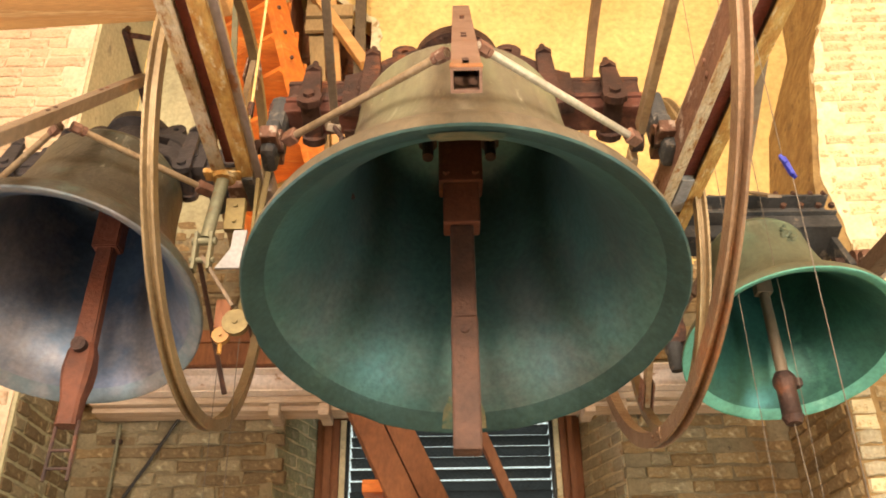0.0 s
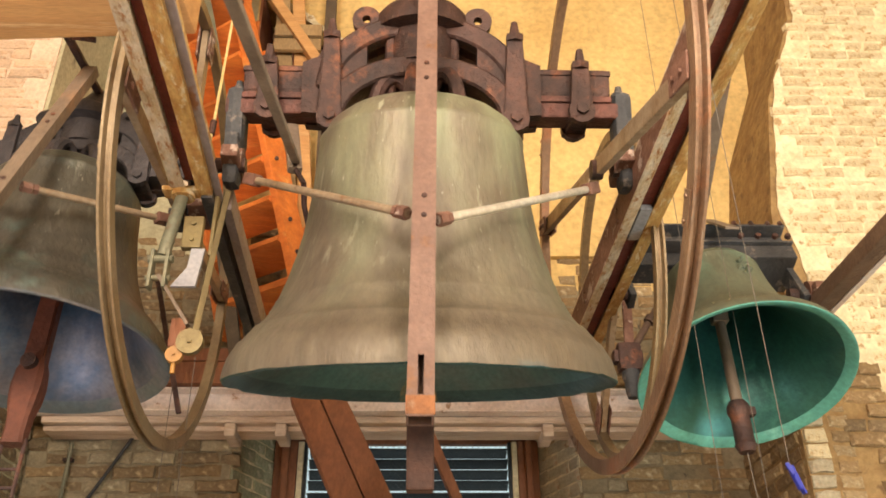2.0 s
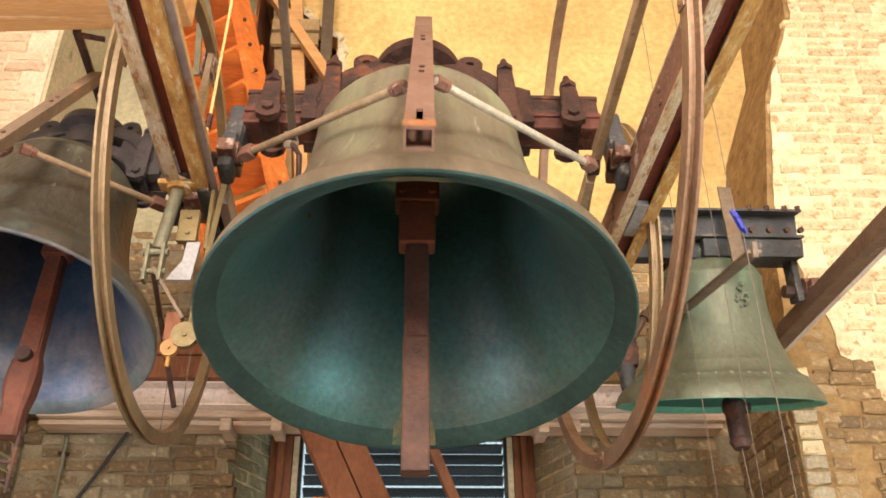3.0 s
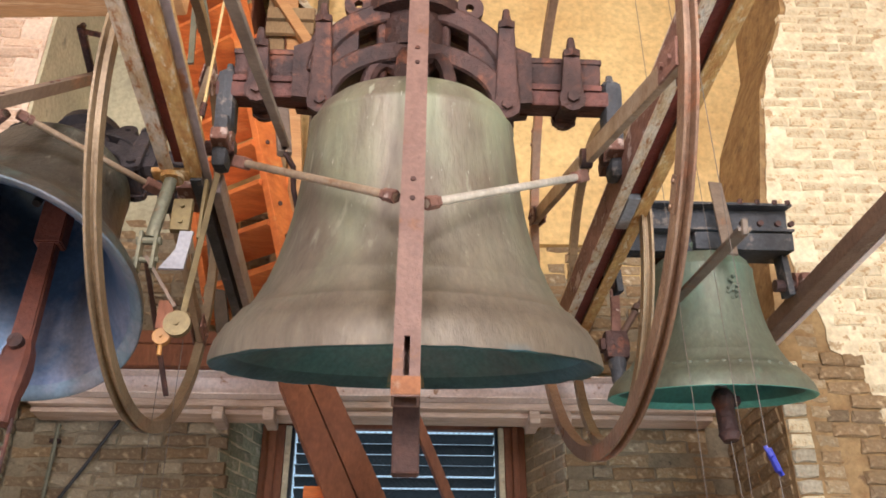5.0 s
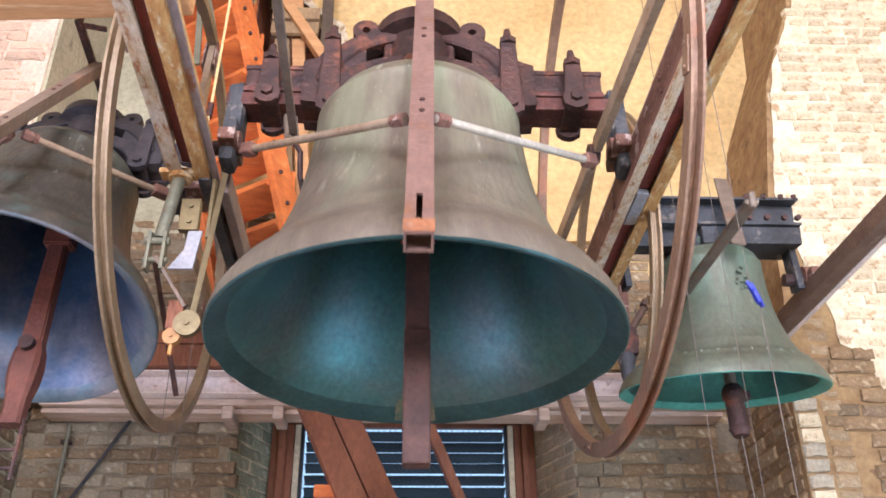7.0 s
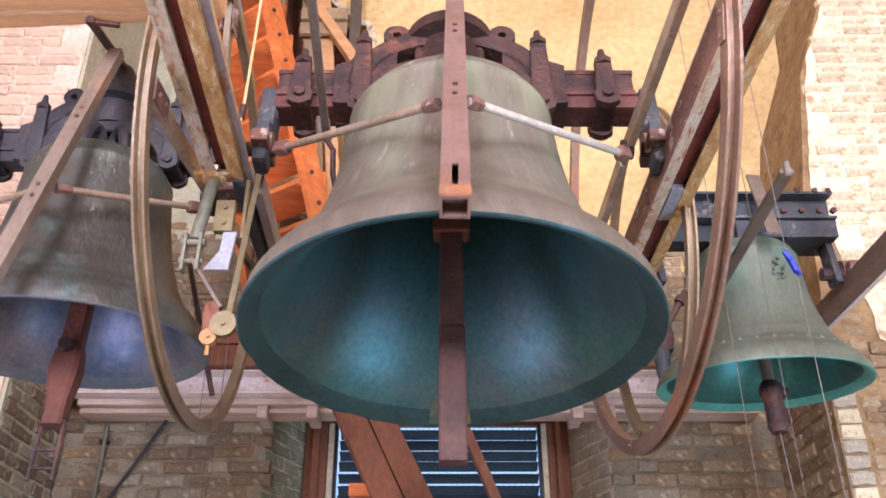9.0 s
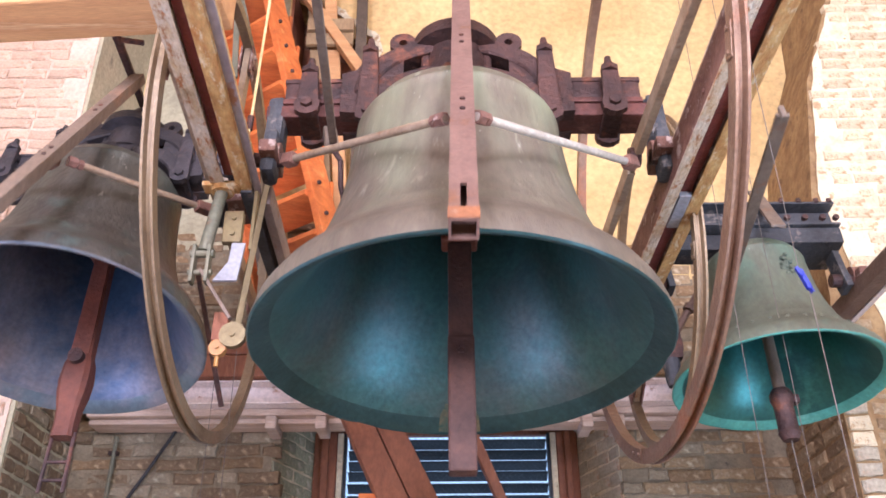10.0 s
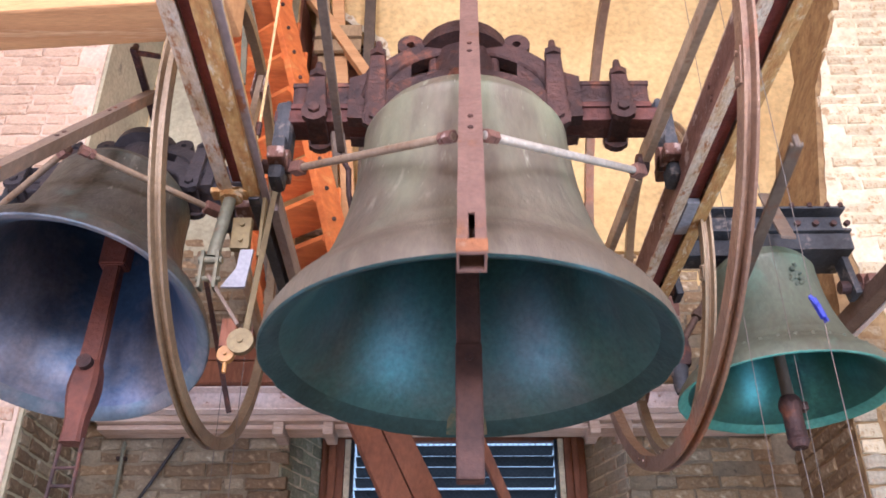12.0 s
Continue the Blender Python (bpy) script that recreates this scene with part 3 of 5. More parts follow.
part("side_angle", bm, STEEL_LILAC, frame_left, "grey painted angle along the channel")
bm = bmesh.new()
bar(bm, (0.085, -0.34, 0.05), (0.135, 1.45, 0.0), 0.035, 0.09, 0.004)
part("tail_bar", bm, STEEL_LILAC, frame_left, "grey steel tail bar")
bm = bmesh.new()
bar(bm, (0.030, -0.44, 0.03), (0.085, 1.45, 0.0), 0.04, 0.08, 0.004)
part("tail_bar", bm, IRON_BLUE, frame_left, "black steel tail bar")
frame_right = thing("steel_beam", (0.855, 3.0, BZ0), "rusty double channel beam carrying the bells", "beam", "bell frame beams")
girder_part(frame_right, -0.070, -0.030, -4.68, 1.5, 0, STEEL_CREAM, STEEL_WEB, "ochre rusted channel")
girder_part(frame_right, 0.020, 0.070, -4.68, 1.5, 1, STEEL_RUST, STEEL_WEB, "orange rusted channel")
# the same painted shade in the gap of this beam
bm = bmesh.new()
box(bm, (-0.028, -4.68, 0.022), (0.018, 1.5, 0.12))
part("packing", bm, WEB_SHADE, frame_right, "red strip for the shaded gap between the channels")
bm = bmesh.new()
box(bm, (-0.027, -0.38, -0.004), (0.017, -0.16, 0.02), 0.003)
part("splice_plate", bm, PAPER, frame_right, "white painted plate")

beam_far = thing("steel_beam", (1.85, 3.0, BZ0), "brown single beam under the small bell's bearing", "beam", "bell frame beams")
bm = bmesh.new()
box(bm, (-0.045, -1.4, 0.002), (0.03, 1.0, 0.075), 0.006)
part("beam_body", bm, STEEL_BROWN, beam_far)
bm = bmesh.new()
box(bm, (0.032, -1.4, 0.0), (0.06, 1.0, 0.016), 0.003)
part("flange", bm, STEEL_WHITE, beam_far, "whitish flange")

cross = thing("cross_beam", (0, 4.5, EZ + 1.52), "white painted steel beam along the brick wall", "beam")
bm = bmesh.new()
channel(bm, -0.05, 0.05, -2.05, 1.45, 0, 0.13, 0)
bmesh.ops.transform(bm, matrix=pose(0, 0, 0, 0, 0, -90), verts=bm.verts)
part("girder", bm, STEEL_WHITE, cross, "white painted channel")
ledge = thing("timber_ledge", (0, 4.56, EZ + 1.42), "weathered timber ledge on brackets along the wall", "ledge")
bm = bmesh.new()
box(bm, (-1.95, -0.03, 0.060), (1.75, 0.18, 0.098), 0.006)
part("ledge_board", bm, LEDGE, ledge)
bm = bmesh.new()
box(bm, (-1.95, 0.02, 0.030), (1.75, 0.18, 0.058), 0.005)
part("under_board", bm, LEDGE, ledge)
for x in (-0.95, -0.68, 0.75, 0.92):
    bm = bmesh.new()
    box(bm, (x - 0.03, -0.04, -0.015), (x + 0.03, 0.17, 0.056), 0.01)
    part("bracket", bm, LEDGE, ledge)

timber = thing("timber_beam", (-1.6, 2.3, EZ + 2.30), "heavy pale timber beam above the bells", "beam")
bm = bmesh.new()
bar(bm, (-1.6, 0.12, 0.0), (0.82, -0.02, 0.02), 0.2, 0.2, 0.012)
part("baulk", bm, WOOD_PALE, timber)
bm = bmesh.new()
bar(bm, (-1.6, 0.10, 0.112), (0.82, -0.04, 0.132), 0.22, 0.02, 0.004)
part("red_board", bm, WOOD_ORANGE, timber, "red board on top")

# orange stair behind the bells: steep, turned about 35 degrees to the wall
stair = thing("wooden_stair", (-0.9, 4.1, EZ + 1.8), "steep orange stained wooden stair against the wall", "stair")
bot, top = Vector((0.385, 0.0, 0.10)), Vector((-0.33, 0.02, 2.80))
across = Vector((-0.82, 0.57, 0)) * 0.56
for off in (Vector((0, 0, 0)), across):
    bm = bmesh.new()
    bar(bm, bot + off, top + off, 0.045, 0.17, 0.006, up=(0.57, 0.82, 0.1))
    side_board = part("stringer", bm, WOOD_ORANGE, stair)
    bm = bmesh.new()
    for i in range(13):
        p = bot.lerp(top, (i + 0.62) / 13.5) + off + Vector((0.006, -0.088, 0.02))
        rod(bm, p, p + Vector((0, 0.012, 0)), 0.012, seg=8)
    tagged(part("bolt_heads", bm, IRON, side_board), kind="stuff")
for i in range(10):
    at = bot.lerp(top, (i + 0.6) / 10.4)
    wob = 0.05 * math.sin(i * 2.1)
    bm = bmesh.new()
    bar(bm, at + across * 0.04, at + across * 0.96, 0.22, 0.036, 0.004, up=(0.15 + wob, 0.10, 1))
    part("tread", bm, WOOD_ORANGE, stair)
    bm = bmesh.new()
    back = Vector((0.06, 0.085, 0.105))
    bar(bm, at + across * 0.04 + back, at + across * 0.96 + back, 0.022, 0.165, 0.003, up=(0.02, wob, 1))
    part("riser", bm, WOOD_ORANGE, stair)

# old boards and props behind the headstock
prop = thing("timber_prop", (-0.92, 4.5, EZ + 2.0), "old weathered timber prop beside the stair", "post")
for xa, xb, w, mat in ((0.24, -0.02, 0.10, WOOD_OLD), (0.345, 0.09, 0.085, WOOD_PALE), (0.37, 0.335, 0.075, WOOD_DARK)):
    bm = bmesh.new()
    bar(bm, (xa, 0.02, 0.1), (xb, 0.08, 2.75), w, 0.05, 0.006, up=(0, 1, 0))
    part("post", bm, mat, prop)
bm = bmesh.new()
bar(bm, (0.40, -0.03, 1.75), (-0.25, -0.03, 2.85), 0.07, 0.09, 0.008, up=(0, 1, 0))
part("brace", bm, WOOD_PALE, prop)
for z in (2.05, 2.18):
    bm = bmesh.new()
    box(bm, (-0.02, -0.035, z), (0.30, 0.0, z + 0.10), 0.005)
    part("cross_board", bm, WOOD_OLD, prop)

# timber lying on the white beam under the stair
plate = thing("wall_plate", (-1.2, 4.45, EZ + 1.655), "dark red-brown timber lying on the white beam", "timber")
bm = bmesh.new()
box(bm, (-0.72, -0.045, 0.0), (0.62, 0.06, 0.125), 0.010)
part("baulk", bm, WOOD_RED, plate)
bm = bmesh.new()
box(bm, (-0.25, -0.05, 0.128), (0.60, 0.05, 0.20), 0.008)
part("upper_plank", bm, WOOD_RED, plate, "red-brown plank on top")
bm = bmesh.new()
bar(bm, (0.16, -0.25, 0.75), (0.27, -0.05, 0.13), 0.07, 0.05, 0.006, up=(0, 1, 0))
bar(bm, (0.26, -0.20, 0.75), (0.37, -0.05, 0.13), 0.06, 0.05, 0.006, up=(0, 1, 0))
part("upright", bm, WOOD_DARK, plate, "dark weathered upright")
stick = thing("pull_rod", (-1.109, 3.6, EZ + 1.671), "dark thin iron rod hanging from the bell frame", "rod")
bm = bmesh.new()
bar(bm, (-0.05, 0, 0.18), (0.133, 0, -0.456), 0.022, 0.016, 0.003, up=(0, 1, 0))
part("bar", bm, IRON, stick)
guide = thing("curved_guide", (-1.11, 3.9, EZ + 3.45), "dull green bent flat iron behind the steel beam", "bracket")
bm = bmesh.new()
arc_bar(bm, [(-0.29 + 0.36 * q ** 0.72, -0.004, 0.85 - 1.28 * q) for q in [i / 14 for i in range(15)]], 0.02, 0.045)
part("flat_iron", bm, GREENISH, guide)
bm = bmesh.new()
bar(bm, (-0.28, 0.02, 2.148), (-0.11, 0.02, -0.15), 0.035, 0.02, 0.003, up=(0, 1, 0))
part("back_bar", bm, GREENISH, guide)

# diagonal timbers in front of the window
brace = thing("diagonal_brace", (0.0, 4.2, EZ + 0.6), "paired red-brown timbers crossing the window", "brace")
for dx, w in ((0, 0.13), (0.143, 0.12)):
    bm = bmesh.new()
    bar(bm, (-0.55 + dx, 0.1, 0.95), (0.905 + dx, -0.88, -2.19), w, 0.1, 0.008, up=(0, -1, 0.3))
    part("timber", bm, WOOD_RED, brace)
bm = bmesh.new()
bar(bm, (0.06, 0.1, 0.85), (0.62, 0.1, -0.5), 0.05, 0.05, 0.005, up=(0, -1, 0.3))
part("lath", bm, WOOD_RED, brace)
for k, z in enumerate((0.30, 0.20, 0.10)):
    bm = bmesh.new()
    box(bm, (-0.42 + 0.03 * k, -0.1, z), (-0.2, 0.05, z + 0.06), 0.006)
    part("block", bm, WOOD_ORANGE, brace, "orange wooden block")


# ---- bells ----
def bell_profile(k, kl, sb=1.0):
    """Outside from crown to lip (material 0), then lip and inside back to the crown (material 1)."""
    out = [(0.0, -0.193), (0.14, -0.191), (0.23, -0.182), (0.29, -0.163), (0.330, -0.128), (0.352, -0.085), (0.364, -0.072), (0.364, -0.06),
           (0.362, -0.05), (0.368, 0.0), (0.378, 0.10), (0.389, 0.18), (0.405, 0.27), (0.426, 0.35), (0.452, 0.43), (0.484, 0.51), (0.490, 0.515),
           (0.494, 0.525), (0.520, 0.57), (0.553, 0.605), (0.560, 0.606), (0.566, 0.614), (0.600, 0.655), (0.606, 0.657), (0.635, 0.705), (0.648, 0.75), (0.650, 0.772)]
    ins = [(0.644, 0.777), (0.630, 0.774), (0.585, 0.735), (0.545, 0.695), (0.505, 0.64), (0.455, 0.55), (0.405, 0.43), (0.365, 0.30), (0.335, 0.15),
           (0.320, 0.0), (0.305, -0.09), (0.26, -0.14), (0.16, -0.165), (0.0, -0.17)]
    return [(r * k, -s * kl, 0) for r, s in out] + [(r * k, -s * kl, 2 if s > 0.72 else 1) for r, s in ins]


def bell_shell(parent, k, kl, mats, lip_chips=0.0, flare=0.0):
    bm = bmesh.new()
    lathe(bm, bell_profile(k, kl), 96)
    for v in bm.verts:
        q = min(max((-v.co.z / kl - 0.1) / 0.66, 0), 1)
        v.co.x *= 1 + flare * q ** 1.5
        v.co.y *= 1 + flare * q ** 1.5
    if lip_chips:
        for v in bm.verts:
            if v.co.z < -0.74 * kl:
                v.co *= 1 - lip_chips * max(0, noise.noise(v.co * 14)) 
    return shade(part("shell", bm, mats, parent), 50)


def cast_headstock(parent, k, iron, red, xl=-0.63, xr=0.66):
    """Cast yoke with arched ribs, straps and dropped ends; k scales it. It sits behind and above the axle."""
    def v(x, r, s):
        return Vector((x * k, -(r * 0.65 - 0.04) * k, -(s - 0.03) * k))

    for a, b in ((xl, -0.27), (0.27, xr)):
        sgn = 1 if b > 0 else -1
        bm = bmesh.new()
        box(bm, v(a, 0.095, -0.24), v(b, -0.095, -0.355), 0.02 * k)
        box(bm, v(a, 0.105, -0.325), v(b, -0.105, -0.345), 0.004)
        part("upper_casting", bm, iron, parent)
        bm = bmesh.new()
        box(bm, v(a if sgn > 0 else a - 0.06, 0.085, -0.165), v(b + 0.06 if sgn > 0 else b, -0.085, -0.225), 0.008 * k)
        box(bm, v(a, 0.10, -0.222), v(b, -0.10, -0.245), 0.004)
        part("lower_casting", bm, red, parent)
    for nm, y in (("front_rib", 0.09), ("back_rib", -0.09)):
        n = [math.pi * i / 28 for i in range(29)]
        bm = bmesh.new()
        arc_bar(bm, [v(0.345 * math.cos(a), y, -0.25 - 0.26 * math.sin(a)) for a in n], 0.075 * k, 0.075 * k)
        bmesh.ops.bevel(bm, geom=bm.edges[:], offset=0.008 * k, segments=1, affect="EDGES")
        part(nm, bm, iron, parent)
        bm = bmesh.new()
        arc_bar(bm, [v(0.315 * math.cos(a), y, -0.135 - 0.205 * math.sin(a)) for a in n], 0.11 * k, 0.075 * k)
        bmesh.ops.bevel(bm, geom=bm.edges[:], offset=0.008 * k, segments=1, affect="EDGES")
        part("lower_" + nm, bm, iron, parent)
        # solid haunches between the two arches, with a fillet down to the beam
        for sg in (-1, 1):
            bm = bmesh.new()
            up_e = [(x, -0.25 - 0.26 * math.sqrt(max(0.0, 1 - (x / 0.345) ** 2))) for x in (0.20, 0.23, 0.26, 0.29, 0.32)]
            out_e = [(0.345, -0.43), (0.375, -0.375), (0.43, -0.352), (0.43, -0.16)]
            low_e = [(0.315, -0.15), (0.29, -0.22), (0.25, -0.27), (0.20, -0.30)]
            ring = [bm.verts.new(v(sg * x, y, sz) - Vector((0, 0.026 * k, 0))) for x, sz in up_e + out_e + low_e]
            ex = bmesh.ops.extrude_face_region(bm, geom=[bm.faces.new(ring)])
            bmesh.ops.translate(bm, vec=(0, 0.052 * k, 0), verts=[q for q in ex["geom"] if isinstance(q, bmesh.types.BMVert)])
            part("haunch", bm, iron, parent)
        for x in (-0.115, 0.115):
            q = math.sqrt(1 - (x / 0.345) ** 2)
            bm = bmesh.new()
            rod(bm, v(x, y, -0.02), v(x, y, -0.25 - 0.26 * q), 0.021 * k, seg=10)
            rod(bm, v(x, y, -0.10), v(x, y, -0.15), 0.036 * k, 0.028 * k, seg=10)
            part("rib_pillar", bm, iron, parent)
    bm = bmesh.new()
    lathe(bm, [(0.0, 0.66 * k), (0.05 * k, 0.655 * k), (0.075 * k, 0.64 * k), (0.095 * k, 0.615 * k), (0.15 * k, 0.59 * k), (0.175 * k, 0.56 * k),
               (0.18 * k, 0.50 * k), (0.13 * k, 0.49 * k), (0.13 * k, 0.36 * k), (0.0, 0.35 * k)], 32)
    bmesh.ops.transform(bm, matrix=Matrix.Translation((0, 0.04 * k, 0.03 * k)), verts=bm.verts)
    shade(part("crown_cap", bm, iron, parent, "domed cast cap"))
    for x in (-0.205, 0.205):
        bm = bmesh.new()
        hoop(bm, 0.03 * k, [(0.022 * k, -0.02 * k), (0.022 * k, 0.02 * k), (-0.014 * k, 0.02 * k), (-0.014 * k, -0.02 * k)], 0, 0, 0, seg=20)
        bmesh.ops.transform(bm, matrix=Matrix.Translation(v(x, 0.08, -0.535)) @ pose(0, 0, 0, 0, 0, 90), verts=bm.verts)
        box(bm, v(x - 0.03, 0.10, -0.50), v(x + 0.03, 0.06, -0.44), 0.01 * k)
        part("lifting_eye", bm, iron, parent)
    for x, s0, s1 in ((-0.325, -0.475, -0.12), (0.335, -0.475, -0.12), (-0.545, -0.37, -0.155), (0.57, -0.37, -0.155)):
        bm = bmesh.new()
        for y in (0.165, -0.10):
            # a tapering leg, rounded lug below, acorn nut above
            vs = bar(bm, v(x, y, s0 + 0.02), v(x, y, s1 + 0.02), 0.082 * k, 0.03 * k, 0.008 * k, up=(0, 1, 0))
            zt, zl = v(x, y, s0).z, v(x, y, s1).z
            for p in vs:
                q = min(max((p.co.z - zl) / (zt - zl), 0), 1)
                p.co.x = x * k + (p.co.x - x * k) * (1.08 - 0.42 * q)
            rod(bm, v(x, y + 0.022, s1 - 0.012), v(x, y - 0.022, s1 - 0.012), 0.047 * k, seg=14)
            bolt(bm, v(x, y + (0.03 if y > 0 else -0.03), s1 - 0.015), "y", 0.022 * k, 0.022 * k)
            rod(bm, v(x, y, s0 + 0.03), v(x, y, s0 - 0.035), 0.022 * k, 0.012 * k, seg=8)
            bolt(bm, v(x, y, s0 + 0.03), "z", 0.034 * k, 0.026 * k)
        box(bm, v(x - 0.035, 0.16, s1 - 0.02), v(x + 0.035, -0.10, s1 + 0.012), 0.008 * k)
        box(bm, v(x - 0.03, 0.16, s0 + 0.055), v(x + 0.03, -0.10, s0 + 0.085), 0.006 * k)
        part("strap", bm, iron, parent)
    # canons: the loops by which the bell hangs
    for i in range(6):
        a = math.pi * 2 * i / 6 + 0.3
        bm = bmesh.new()
        c = Vector((0.10 * k * math.cos(a), 0.10 * k * math.sin(a), 0))
        pts = []
        for j in range(11):
            b = math.pi * j / 10
            pts.append(Vector((0.10 * k * math.cos(a) + 0.075 * k * math.cos(b) * math.cos(a), 0.10 * k * math.sin(a) + 0.075 * k * math.cos(b) * math.sin(a), 0.19 * k + 0.14 * k * math.sin(b))))
        sweep(bm, pts, 0.028 * k, 8)
        shade(part("canon", bm, iron, parent))
    for x, s in ((xl - 0.025, -1), (xr + 0.045, 1)):
        bm = bmesh.new()
        box(bm, (x * k - 0.035 * k, -0.02 * k, 0.06 * k), (x * k + 0.035 * k, 0.10 * k, 0.30 * k), 0.03 * k)
        box(bm, (x * k - 0.028 * k, -0.045 * k, -0.08 * k), (x * k + 0.028 * k, 0.06 * k, 0.12 * k), 0.025 * k)
        rod(bm, (x * k, 0.05 * k, 0.29 * k), (x * k, 0.05 * k, 0.345 * k), 0.022 * k, 0.012 * k, seg=8)
        bolt(bm, (x * k, 0.05 * k, 0.305 * k), "z", 0.032 * k, 0.02 * k)
        part("crank_plate", bm, IRON_BLUE, parent, "dropped blue-black end plate")
        bm = bmesh.new()
        rod(bm, (x * k - s * 0.05 * k, 0, 0), (x * k + s * 0.10 * k, 0, 0), 0.027 * k, seg=16)
        shade(part("gudgeon", bm, iron, parent))


def front_lever(parent, top, end, w, mat, slot=True):
    """Flat hollow bar down the front of a bell; top, end in the bell's (x, r, s)."""
    a, b = Vector((top[0], -top[1], -top[2])), Vector((end[0], -end[1], -end[2]))
    d = (b - a).normalized()
    bm = bmesh.new()
    out = Vector((0, -d.z, d.y))
    if out.y > 0:
        out = -out
    t = 0.006
    side = Vector((1, 0, 0))
    L = (b - a).length
    fc = out * (w * 0.4 - t / 2)
    sw = w * 0.11
    cuts = [0.0, L - 0.165, L - 0.055, L]

    def loop(q, e):
        """Six corners at q along the bar, e inside the outer faces."""
        c = a + d * q
        h, n = w / 2 - e, w * 0.4 - e
        return [bm.verts.new(c + side * x + out * o) for x, o in ((-h, n), (-sw, n), (sw, n), (h, n), (h, -n), (-h, -n))]

    outer, inner = [loop(q, 0.0) for q in cuts], [loop(q, t) for q in cuts]
    for i in range(3):
        for j in range(6):
            j2 = (j + 1) % 6
            if slot and i == 1 and j == 1:
                continue
            bm.faces.new((outer[i][j], outer[i][j2], outer[i + 1][j2], outer[i + 1][j]))
            bm.faces.new((inner[i][j], inner[i + 1][j], inner[i + 1][j2], inner[i][j2]))
    if slot:
        for (i, j), (k, m) in (((1, 1), (1, 2)), ((1, 2), (2, 2)), ((2, 2), (2, 1)), ((2, 1), (1, 1))):
            bm.faces.new((outer[i][j], outer[k][m], inner[k][m], inner[i][j]))
    for i in (0, 3):
        for j in range(6):
            j2 = (j + 1) % 6
            bm.faces.new((outer[i][j], outer[i][j2], inner[i][j2], inner[i][j]))
    lever = part("front_lever", bm, mat, parent, "mauve-brown hollow bar")
    bm = bmesh.new()
    bar(bm, b - d * 0.003 + fc * 1.12, b - d * 0.052 + fc * 1.12, w * 1.06, 0.005, 0.001, up=out)
    part("end_plate", bm, RUST_ORANGE, lever, "rusty end plate")
    bm = bmesh.new()
    for q in (0.30, 0.34, 0.62, 0.66):
        p = a + d * L * q + fc * 1.15
        rod(bm, p - out * 0.003, p + out * 0.004, 0.008, seg=8)
    tagged(part("rivets", bm, IRON, lever), kind="stuff")
    return lever


def strut(parent, a, b, r, mat=None):
    a, b = Vector((a[0], -a[1], -a[2])), Vector((b[0], -b[1], -b[2]))
    bm = bmesh.new()
    rod(bm, a, b, r, seg=10)
    ob = shade(part("stay_rod", bm, mat or STRUT, parent, "pale weathered stay rod"))
    bm = bmesh.new()
    d = (b - a).normalized()
    rod(bm, b - d * 0.03, b, r * 1.6, seg=6)
    rod(bm, b - d * 0.05, b - d * 0.034, r * 1.5, seg=6)
    part("nut", bm, STEEL_WEB, ob)
    bm = bmesh.new()
    bar(bm, a - d * 0.02, a + d * 0.04, r * 3.2, r * 3.2, 0.006)
    part("clevis", bm, STEEL_WEB, ob)


